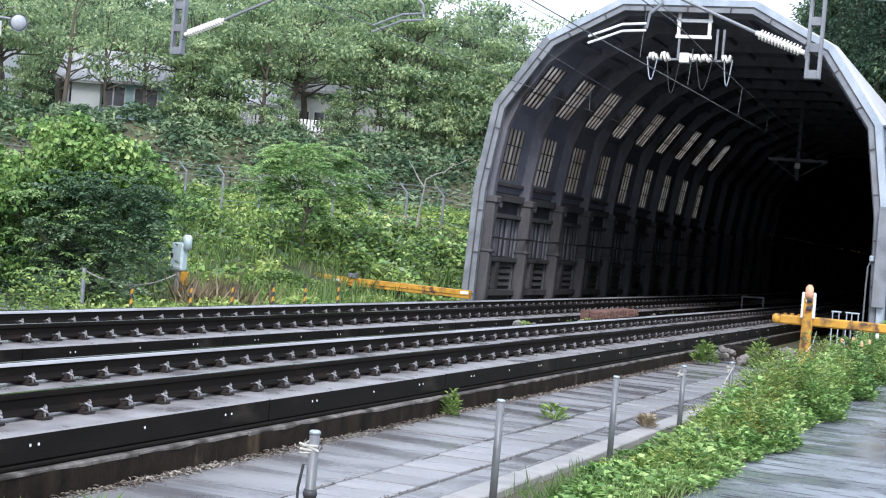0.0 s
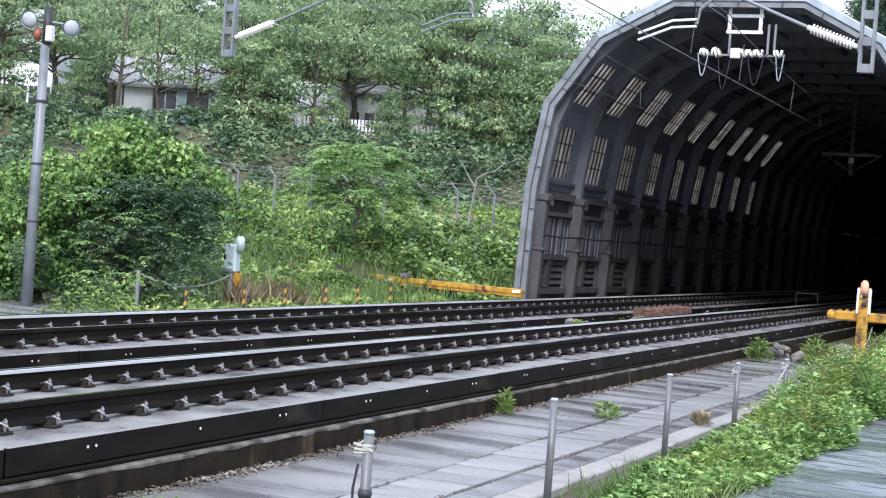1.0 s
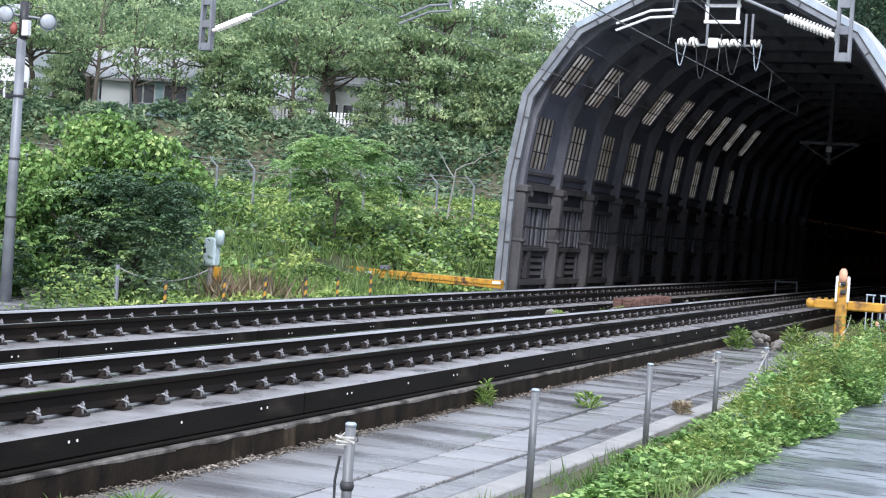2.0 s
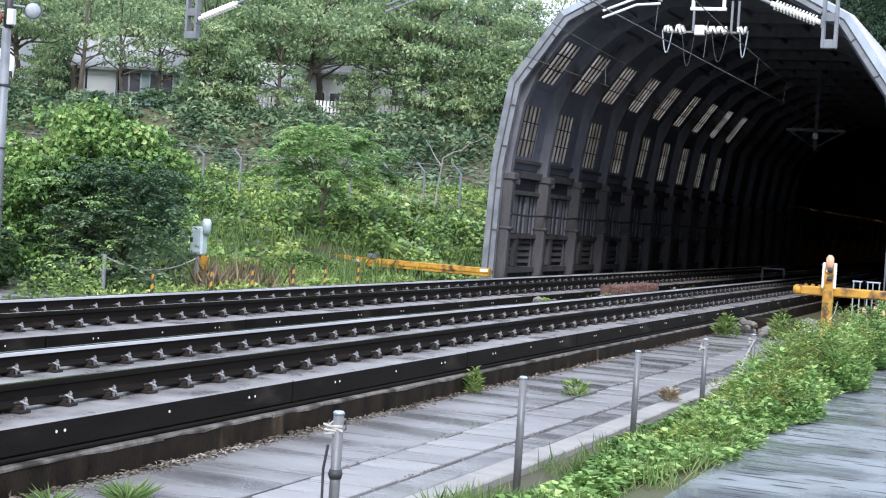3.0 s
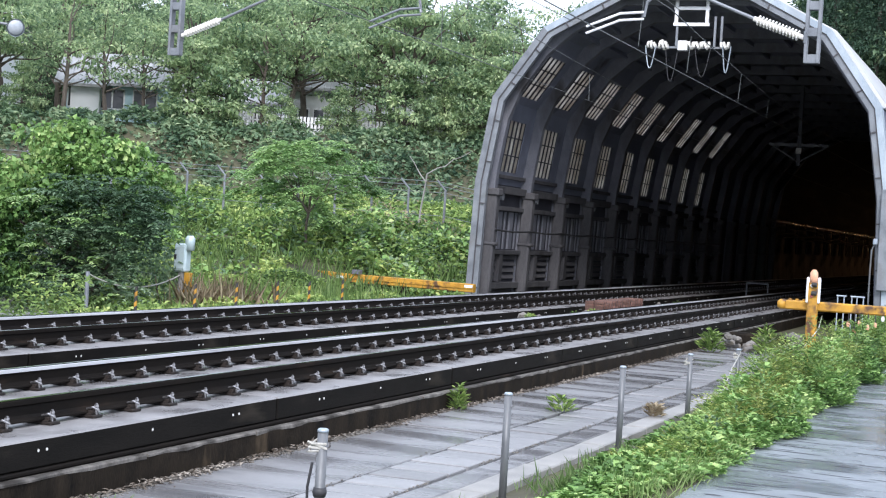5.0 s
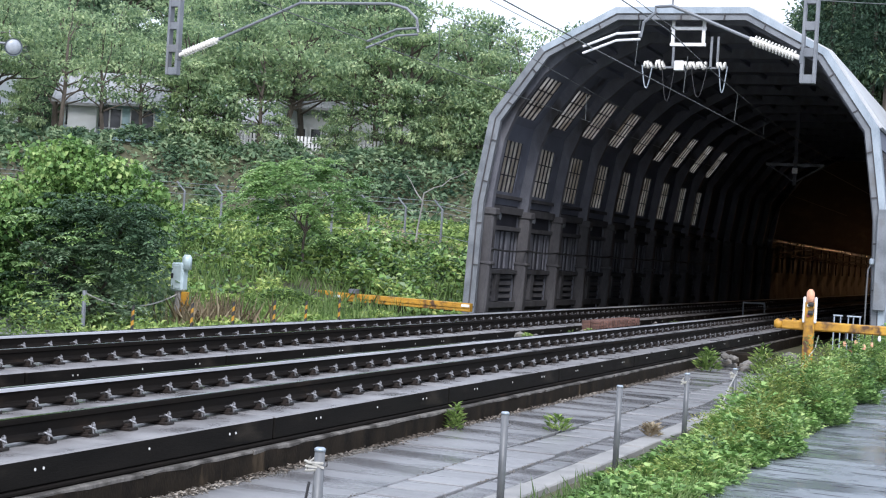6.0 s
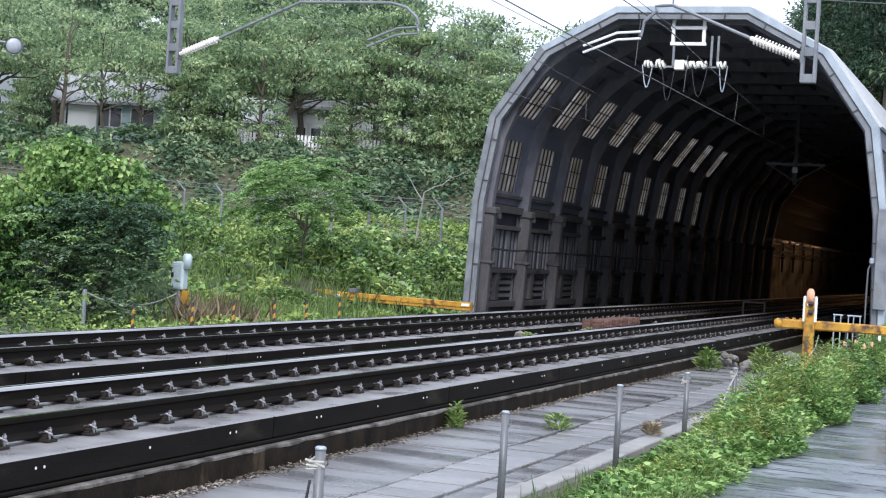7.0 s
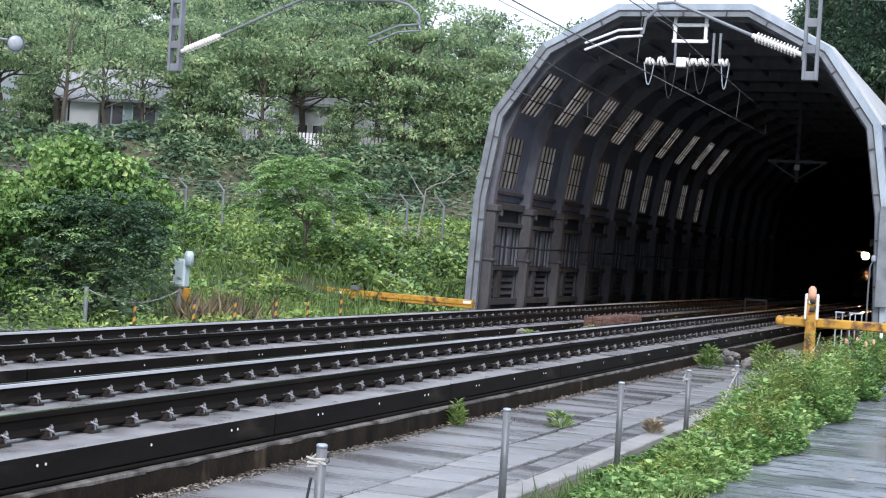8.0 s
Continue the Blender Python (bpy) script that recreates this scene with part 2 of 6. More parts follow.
# ---- mesh helpers ----
def box(bm, x0, x1, y0, y1, z0, z1, bev=0.0, m=None):
    r = bmesh.ops.create_cube(bm, size=1.0)
    vs = r["verts"]
    for v in vs:
        v.co = Vector(((x0 + x1) / 2 + v.co.x * (x1 - x0), (y0 + y1) / 2 + v.co.y * (y1 - y0), (z0 + z1) / 2 + v.co.z * (z1 - z0)))
    if bev:
        es = list({e for v in vs for e in v.link_edges})
        r2 = bmesh.ops.bevel(bm, geom=es, offset=bev, segments=1, affect="EDGES", profile=0.5)
        vs = list({v for f in r2["faces"] for v in f.verts} | {v for v in vs if v.is_valid})
    if m is not None:
        for v in vs:
            v.co = m @ v.co
    return vs


def tube(bm, pts, radii, sides=8, cap=True):
    """Swept round bar through pts."""
    pts = [Vector(p) for p in pts]
    if not hasattr(radii, "__len__"):
        radii = [radii] * len(pts)
    rings = []
    for i, p in enumerate(pts):
        d = (pts[min(i + 1, len(pts) - 1)] - pts[max(i - 1, 0)]).normalized()
        a = d.orthogonal().normalized() if abs(d.z) < 0.9 else d.cross(Vector((0, 1, 0))).normalized()
        if abs(d.z) < 0.9:
            a = d.cross(Vector((0, 0, 1))).normalized()
        c = d.cross(a)
        rings.append([bm.verts.new(p + radii[i] * (math.cos(k * 2 * math.pi / sides) * a + math.sin(k * 2 * math.pi / sides) * c)) for k in range(sides)])
    for r0, r1 in zip(rings[:-1], rings[1:]):
        for k in range(sides):
            bm.faces.new((r0[k], r0[(k + 1) % sides], r1[(k + 1) % sides], r1[k]))
    if cap:
        bm.faces.new(rings[0][::-1])
        bm.faces.new(rings[-1])


def prism(bm, profile, y0, y1, axis="y"):
    """Extrudes an (x, z) outline along y."""
    a = [bm.verts.new((x, y0, z)) for x, z in profile]
    b = [bm.verts.new((x, y1, z)) for x, z in profile]
    n = len(profile)
    for k in range(n):
        bm.faces.new((a[k], a[(k + 1) % n], b[(k + 1) % n], b[k]))
    bm.faces.new(a[::-1])
    bm.faces.new(b)


def finish(bm, name, material, smooth=False):
    bmesh.ops.recalc_face_normals(bm, faces=bm.faces)
    me = bpy.data.meshes.new(name)
    bm.to_mesh(me)
    bm.free()
    me.materials.append(material)
    if smooth:
        for p in me.polygons:
            p.use_smooth = True
    return me


def part(name, bm, material, parent, label="", smooth=False):
    ob = new(name, bm if isinstance(bm, bpy.types.Mesh) else finish(bm, name, material, smooth))
    ob.parent = parent
    return tagged(ob, label)


def thing(name, at=(0, 0, 0), label="", category="", group="", rz=0.0):
    ob = new(name)
    ob.matrix_basis = pose(*at, 0, 0, rz)
    ob.empty_display_size = 0.2
    return tagged(ob, label, category, group)


def structure(name, bm, material, label="", category="", smooth=False):
    ob = new(name, finish(bm, name, material, smooth))
    return tagged(ob, label, category, kind="structure")


def polar(bearing, dist, z=0.0):
    """A point at a bearing left of the track's direction, in degrees, and a distance over the ground."""
    a = radians(bearing)
    return Vector((-dist * math.sin(a), dist * math.cos(a), z))


def leaves(name, p, d, nrm, length, width, material, fold=0.25):
    """One mesh of many folded leaves: base p, way d, upper side nrm."""
    n = len(p)
    d = d / np.linalg.norm(d, axis=1, keepdims=True)
    s = np.cross(d, nrm)
    s /= np.linalg.norm(s, axis=1, keepdims=True) + 1e-9
    u = np.cross(s, d)
    L, w = length[:, None], width[:, None]
    v = np.empty((n, 4, 3))
    v[:, 0] = p
    v[:, 1] = p + d * L * 0.45 + s * w * 0.5 + u * w * fold
    v[:, 2] = p + d * L - u * L * 0.12
    v[:, 3] = p + d * L * 0.45 - s * w * 0.5 + u * w * fold
    me = bpy.data.meshes.new(name)
    me.vertices.add(n * 4)
    me.vertices.foreach_set("co", v.ravel())
    idx = np.arange(n)[:, None] * 4 + np.array([[0, 1, 2, 0, 2, 3]])
    me.loops.add(n * 6)
    me.loops.foreach_set("vertex_index", idx.ravel())
    me.polygons.add(n * 2)
    me.polygons.foreach_set("loop_start", np.arange(n * 2) * 3)
    me.polygons.foreach_set("loop_total", np.full(n * 2, 3))
    me.update()
    me.validate()
    me.materials.append(material)
    return me


def puff(rng, centers, radii, count, shell=0.55):
    """Leaf places in flattened clumps: points, and the way out of the clump."""
    c = np.repeat(np.asarray(centers, float), count, axis=0)
    r = np.repeat(np.asarray(radii, float), count, axis=0)
    g = rng.normal(size=c.shape)
    g /= np.linalg.norm(g, axis=1, keepdims=True)
    rad = (shell + (1 - shell) * rng.random((len(c), 1)) ** 0.7)
    return c + g * rad * r, g


def clump_mesh(name, rng, centers, radii, count, length, ratio, material, droop=0.2, shell=0.55, up=0.7):
    p, g = puff(rng, centers, radii, count, shell)
    d = g * 0.8 + rng.normal(size=g.shape) * 0.6
    d[:, 2] -= droop
    nrm = rng.normal(size=g.shape) * 0.5 + g * 0.4
    nrm[:, 2] += up
    L = length * rng.uniform(0.65, 1.3, len(p))
    return leaves(name, p, d, nrm, L, L * ratio, material)


# ---- terrain ----
RNG = np.random.default_rng(7)
NEAR, FAR = -8.44, -12.74      # track centres
HX, HY = -10.52, 45.8          # hood: axis and front
HALF = 1.25                    # half width of a track slab


def sstep(a, b, v):
    t = np.clip((v - a) / (b - a), 0, 1)
    return t * t * (3 - 2 * t)


def ground_z(x, y):
    """Height of the ground: flat by the track, banks and hills beyond."""
    x, y = np.asarray(x, float), np.asarray(y, float)
    rho = np.hypot(x, y)
    bank = 1.9 * sstep(41, 58, rho) + 1.2 * sstep(58, 80, rho) + 4.4 * sstep(81, 90, rho) + (9 + 13 * sstep(0.36, 0.46, np.arctan2(-x, y))) * sstep(112, 230, rho) + 20 * sstep(230, 420, rho) * sstep(0.36, 0.5, np.arctan2(-x, y))
    left = bank * sstep(17.6, 22.5, -x)
    right = (3.5 * sstep(50, 78, y) + 34 * sstep(112, 300, y)) * sstep(-2.4, 3.0, x)
    return -0.82 + left + right


def build_ground():
    def axis(stops):
        out = []
        for a, b, s in stops:
            out += list(np.arange(a, b, s))
        return np.array(out)
    xs = axis([(-600, -120, 30), (-120, -24, 3), (-24, 6, 0.75), (6, 60, 5), (60, 401, 34)])
    ys = axis([(-200, -10, 24), (-10, 60, 1.5), (60, 130, 3.5), (130, 761, 30)])
    X, Y = np.meshgrid(xs, ys)
    Z = ground_z(X, Y) + 0.05 * np.sin(X * 1.7 + np.cos(Y * 1.1)) * np.sin(Y * 1.3) * sstep(17.6, 22, np.abs(X))
    me = bpy.data.meshes.new("ground")
    nx, ny = len(xs), len(ys)
    q = (np.arange(ny - 1)[:, None] * nx + np.arange(nx - 1)[None, :]).ravel()
    me.from_pydata(np.stack([X, Y, Z], -1).reshape(-1, 3).tolist(), [], np.stack([q, q + 1, q + nx + 1, q + nx], 1).tolist())
    me.materials.append(SOIL)
    for p in me.polygons:
        p.use_smooth = True
    tagged(new("ground", me), "weedy brown soil rising into a wooded bank", "ground", kind="structure")


build_ground()


def build_hill():
    """Wooded mound over the tunnel, behind the hood."""
    xs, ys = np.linspace(-34, 12, 24), np.linspace(101.2, 690, 60)
    X, Y = np.meshgrid(xs, ys)
    Z = 10.2 + 16 * sstep(101, 190, Y) - 0.01 * (X + 10.5) ** 2 + 0.5 * np.sin(X * 0.7) * np.sin(Y * 0.4)
    bm = bmesh.new()
    vs = [[bm.verts.new((X[j, i], Y[j, i], Z[j, i])) for i in range(24)] for j in range(60)]
    for j in range(59):
        for i in range(23):
            bm.faces.new((vs[j][i], vs[j][i + 1], vs[j + 1][i + 1], vs[j + 1][i]))
    structure("ground_mound", bm, SOIL, "wooded earth mound over the tunnel", "hill", True)


build_hill()

# ---- track ----
G = 1.5
SLAB_TOP, SLAB_BOT = -0.222, -0.455
Y0, Y1 = -12.0, 680.0


def rail_outline(x):
    half = [(0.0, 0.0), (0.030, -0.002), (0.0325, -0.012), (0.031, -0.040), (0.010, -0.055), (0.0085, -0.120), (0.022, -0.140), (0.0725, -0.152), (0.0725, -0.163)]
    return [(x + a, z * 1.13) for a, z in half[1:]] + [(x - a, z * 1.13) for a, z in half[:0:-1]]


def build_track(cx, label):
    track = thing("railway_track", (cx, 0, 0), label, "railway track", "tracks into the tunnel")
    for sx in (-G / 2, G / 2):
        bm = bmesh.new()
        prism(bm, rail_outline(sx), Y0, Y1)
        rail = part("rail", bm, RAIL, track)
        # Top gets a dimmer copy of the polished steel, so it shines less.
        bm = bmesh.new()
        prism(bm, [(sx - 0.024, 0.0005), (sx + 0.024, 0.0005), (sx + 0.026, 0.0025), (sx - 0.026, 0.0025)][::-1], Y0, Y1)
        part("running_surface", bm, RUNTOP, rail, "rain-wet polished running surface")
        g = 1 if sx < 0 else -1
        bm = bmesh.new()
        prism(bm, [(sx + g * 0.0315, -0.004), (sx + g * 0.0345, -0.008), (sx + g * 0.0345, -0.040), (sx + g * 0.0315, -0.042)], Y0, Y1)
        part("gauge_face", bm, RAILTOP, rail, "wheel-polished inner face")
    return track


def fastener_meshes():
    bm = bmesh.new()
    box(bm, -0.15, 0.15, -0.07, 0.07, -0.222, -0.198, 0.004)
    box(bm, -0.115, 0.115, -0.06, 0.06, -0.198, -0.184, 0.003)
    for s in (-1, 1):
        box(bm, s * 0.095 - 0.022, s * 0.095 + 0.022, -0.05, 0.05, -0.187, -0.160, 0.004)
    base = finish(bm, "base_plate", PLATE)
    bm = bmesh.new()
    for s in (1,):
        tube(bm, [(s * 0.125, 0, -0.2), (s * 0.125, 0, -0.098)], 0.012, 6)
        tube(bm, [(s * 0.125, 0, -0.13), (s * 0.125, 0, -0.112)], 0.021, 6)
        tube(bm, [(s * 0.045, -0.03, -0.152), (s * 0.11, -0.034, -0.130), (s * 0.155, 0, -0.16), (s * 0.11, 0.034, -0.130), (s * 0.045, 0.03, -0.152)], 0.009, 5)
    clip = finish(bm, "clip", CLIP)
    return base, clip


BASE_ME, CLIP_ME = fastener_meshes()


def fasteners(track):
    """Fastenings every 0.625 m: single pieces up to the tunnel mouth, a joined run beyond."""
    rng = random.Random(3)
    for sx in (-G / 2, G / 2):
        y = 8.27
        while y < 30:
            for me, nm, turn in ((BASE_ME, "base_plate", 0), (CLIP_ME, "clip", 0), (CLIP_ME, "clip", 180)):
                ob = new(nm, me)
                ob.parent = track
                ob.matrix_basis = pose(sx, y + rng.uniform(-0.012, 0.012), 0, 0, 0, turn + rng.uniform(-2, 2))
            y += 0.625
        for me, nm, m in ((BASE_ME, "far_base_plate", PLATE), (CLIP_ME, "far_clip", CLIP)):
            co = np.array([v.co[:] for v in me.vertices])
            fs = [list(p.vertices) for p in me.polygons]
            vs, faces = [], []
            yy = y
            while yy < 85:
                faces += [[i + len(vs) for i in f] for f in fs]
                vs += (co + [sx, yy, 0]).tolist()
                if nm == "far_clip":
                    faces += [[i + len(vs) for i in f] for f in fs]
                    vs += (co * [-1, -1, 1] + [sx, yy, 0]).tolist()
                yy += 0.625
            j = bpy.data.meshes.new(nm)
            j.from_pydata(vs, [], faces)
            j.materials.append(m)
            ob = new(nm, j)
            ob.parent = track
            tagged(ob, kind="stuff")


SLAB_L, SLAB_PH = 5.0, 14.1


def build_slab(cx, label, near):
    """Precast track slabs end to end with open joints, each with lifting plugs on its side."""
    bed = thing("track_bed", (cx, 0, 0), label, "track bed", "slab track beds")
    bm = bmesh.new()
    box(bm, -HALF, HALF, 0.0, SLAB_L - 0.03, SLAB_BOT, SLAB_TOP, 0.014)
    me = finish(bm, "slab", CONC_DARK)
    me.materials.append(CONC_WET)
    # Sides carry shade in their near-black colour; tops keep pale wet concrete.
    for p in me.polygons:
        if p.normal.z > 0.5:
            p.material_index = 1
    bm = bmesh.new()
    tube(bm, [(HALF - 0.01, 0, 0), (HALF + 0.004, 0, 0)], 0.013, 8)
    plug = finish(bm, "plug", BOLT)
    rng = random.Random(11 + near)
    k = -6
    while True:
        y = SLAB_PH + k * SLAB_L + (0 if near else 1.7)
        if y > 110:
            break
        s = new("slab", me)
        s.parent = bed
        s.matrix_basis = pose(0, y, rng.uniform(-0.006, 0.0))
        if y < 60:
            for dy in (0.97, 1.08, 2.62, SLAB_L - 0.94, SLAB_L - 0.82):
                o = new("plug", plug)
                o.parent = s
                o.matrix_basis = pose(0, dy, -0.318)
        k += 1
    bm = bmesh.new()
    box(bm, -HALF, HALF, y, Y1, SLAB_BOT, SLAB_TOP)
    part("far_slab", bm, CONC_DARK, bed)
    # Mortar bed in near-black, standing in for the shaded recess under the slabs.
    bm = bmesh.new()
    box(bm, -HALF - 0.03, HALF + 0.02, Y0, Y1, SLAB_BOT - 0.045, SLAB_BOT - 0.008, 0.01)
    part("mortar_bed", bm, RAIL, bed, "mortar bed, black for the recess shade under the slabs")
    # Footing colour near-black, with sparse brown stains.
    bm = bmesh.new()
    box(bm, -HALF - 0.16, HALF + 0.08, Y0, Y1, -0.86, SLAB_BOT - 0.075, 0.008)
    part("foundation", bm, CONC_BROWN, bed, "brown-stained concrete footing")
    # pale weathered ledge on the footing, cast in uneven lengths
    rl = np.random.default_rng(40 + near)
    yy = 4.0
    while yy < 60:
        ln = rl.uniform(1.2, 2.6)
        bm = bmesh.new()
        n = 7
        edge = [HALF + 0.085 + rl.uniform(-0.014, 0.012) for _ in range(n)]
        low = [SLAB_BOT - 0.076 - rl.random() ** 2 * 0.02 for _ in range(n)]
        top = SLAB_BOT - 0.05
        g = [[bm.verts.new((x, yy + (ln - 0.02) * q / (n - 1), z)) for x, z in ((HALF + 0.01, top), (edge[q] - 0.012, top), (edge[q], top - 0.012), (edge[q], low[q]), (HALF + 0.01, low[q]))] for q in range(n)]
        for a, b in zip(g[:-1], g[1:]):
            for k in range(5):
                bm.faces.new((a[k], a[(k + 1) % 5], b[(k + 1) % 5], b[k]))
        bm.faces.new(g[0][::-1])
        bm.faces.new(g[-1])
        part("ledge", bm, LEDGE, bed, "pale crumbling ledge")
        yy += ln
    return bed


tracks = [build_track(NEAR, "rusty steel rails with polished heads on concrete slabs"), build_track(FAR, "rusty steel rails further from the walkway")]
build_slab(NEAR, "dark-sided wet concrete track slabs with pale plugs", 1)
build_slab(FAR, "dark-sided wet concrete track slabs beside the weeds", 0)
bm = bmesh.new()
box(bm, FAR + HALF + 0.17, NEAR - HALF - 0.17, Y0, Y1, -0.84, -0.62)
structure("ground_drain", bm, CONC_BROWN, "near-black brown-stained concrete between the two tracks", "drain")

# ---- walkway, kerb and road ----
bm = bmesh.new()
box(bm, -7.112, -6.97, Y0, 40, -0.86, -0.758)
structure("ground_gravel_strip", bm, GRAVEL, "dirty gravel strip along the track footing", "gravel")
rng = random.Random(5)
bm = bmesh.new()
box(bm, -6.99, -5.845, 0, 4.985, -0.9, -0.742, 0.01)
wm = finish(bm, "walkway_slab", WALKWAY)
pavement = tagged(new("pavement"), "wet grey concrete walkway slabs beside the track", "pavement", kind="structure")
for k in range(10):
    o = new("walkway_slab", wm)
    o.parent = pavement
    o.matrix_basis = pose(rng.uniform(-0.008, 0.008), -13.05 + 5.0 * k, rng.uniform(-0.012, 0.006), 0, 0, rng.uniform(-0.1, 0.1))
bm = bmesh.new()
box(bm, -5.80, -5.18, 0, 0.478, -0.9, -0.745, 0.008)
cm = finish(bm, "trough_cover", COVER)
trough = tagged(new("pavement_cable_trough"), "row of wet concrete cable trough covers", "cable trough", kind="structure")
for k in range(100):
    o = new("trough_cover", cm)
    o.parent = trough
    o.matrix_basis = pose(rng.uniform(-0.012, 0.012), -11.4 + 0.515 * k + rng.uniform(-0.008, 0.008), rng.uniform(-0.016, 0.008), 0, 0, rng.uniform(-0.1, 0.1))
bm = bmesh.new()
box(bm, -5.135, -4.845, 0, 3.97, -0.9, -0.752, 0.012)
sm = finish(bm, "edge_slab", WALKWAY)
for k in range(13):
    o = new("edge_slab", sm)
    o.parent = pavement
    o.matrix_basis = pose(0, -11 + 4.0 * k, rng.uniform(-0.008, 0.004))
bm = bmesh.new()
box(bm, -5.84, -4.81, Y0, 40, -0.9, -0.80)
structure("ground_joint_bed", bm, GROOVE, "dark bed under the paving joints", "ground")
bm = bmesh.new()
box(bm, -4.80, -4.51, 0, 1.985, -0.9, -0.738, 0.014)
km = finish(bm, "kerb_stone", KERB)
kerb = tagged(new("kerb"), "pale worn concrete kerb beside the weeds", "kerb", kind="structure")
for k in range(26):
    o = new("kerb_stone", km)
    o.parent = kerb
    o.matrix_basis = pose(rng.uniform(-0.006, 0.006), -11 + 2.0 * k, rng.uniform(-0.01, 0.006))


def build_road():
    """Concrete road crossed by thin flat dark streaks of uneven length."""
    rng = np.random.default_rng(21)
    bm = bmesh.new()
    box(bm, -3.1, 9.0, -11, 60, -0.95, -0.80)
    structure("road", bm, ROAD, "wet grey ribbed concrete road", "road")
    bm = bmesh.new()
    y = 8.0
    while y < 46:
        x0 = -3.05 + rng.uniform(0, 0.25)
        for _ in range(rng.integers(1, 4)):
            ln = rng.uniform(0.15, 0.9) * (1.0 if x0 < -2.3 else 0.6)
            w = rng.uniform(0.010, 0.036) * (1.0 if x0 < -2.3 else 0.7)
            a = rng.uniform(-0.03, 0.05)
            m = Matrix.Translation((x0 + ln / 2, y, -0.797)) @ Matrix.Rotation(a - 0.08, 4, "Z")
            bend = rng.uniform(-0.03, 0.03)
            vs = [bm.verts.new(m @ Vector((px * ln, py * w + bend * (1 - 4 * px * px), 0))) for px, py in ((-0.5, 0), (-0.3, -0.7), (0.05, -1), (0.32, -0.6), (0.5, 0), (0.28, 0.7), (-0.05, 1), (-0.34, 0.5))]
            bm.faces.new(vs)
            x0 += ln + rng.uniform(0.05, 0.5)
        y += rng.uniform(0.12, 0.42)
    structure("road_grooves", bm, GROOVE, "dark lines across the ribbed road", "road")


build_road()
bm = bmesh.new()
box(bm, -23.0, -16.2, 8, 33.0, -0.9, -0.795)
structure("pavement_far", bm, WALKWAY, "wet grey paved strip beyond the tracks", "pavement")

# ---- tunnel hood ----
PROF = [(6.46, -0.82), (6.33, 3.2), (5.91, 5.89), (4.37, 8.07), (2.04, 9.31)]   # half outline: offset, height
BAY, BAYS = 3.68, 15


def ring_points(inset=0.0):
    """Outline from the left foot over the crown to the right foot, moved inwards by inset."""
    right = [Vector((a, z)) for a, z in PROF]
    pts = [Vector((-a, z)) for a, z in PROF] + right[::-1]
    if not inset:
        return pts
    out = []
    for i, p in enumerate(pts):
        dirs = []
        if i:
            dirs.append((p - pts[i - 1]).normalized())
        if i < len(pts) - 1:
            dirs.append((pts[i + 1] - p).normalized())
        ns = [Vector((d.y, -d.x)) for d in dirs]
        n = sum(ns, Vector((0, 0))).normalized()
        out.append(p + n * inset / max(0.5, n.dot(ns[0])))
    return out


def band(bm, o, i, y0, y1):
    """Solid strip between outlines o (outer) and i (inner), y0 to y1."""
    g = [[bm.verts.new((HX + p.x, y, p.y)) for p in pl] for pl in (o, i) for y in (y0, y1)]
    oa, ob, ia, ib = g
    for k in range(len(o) - 1):
        for a, b, c, d in ((oa[k], oa[k + 1], ob[k + 1], ob[k]), (ia[k], ib[k], ib[k + 1], ia[k + 1]), (oa[k], ia[k], ia[k + 1], oa[k + 1]), (ob[k], ob[k + 1], ib[k + 1], ib[k])):
            bm.faces.new((a, b, c, d))
    bm.faces.new((oa[0], ob[0], ib[0], ia[0]))
    bm.faces.new((oa[-1], ia[-1], ib[-1], ob[-1]))


def seg_frame(k, y):
    """Matrix of one outline segment: local x along the outline, y down the tunnel, z inwards."""
    pts = ring_points(0.10)
    a, b = pts[k], pts[k + 1]
    d = (b - a).normalized()
    n = Vector((d.y, -d.x))
    m = Matrix(((d.x, 0, n.x, HX + a.x), (0, 1, 0, y), (d.y, 0, n.y, a.y), (0, 0, 0, 1)))
    return m, (b - a).length


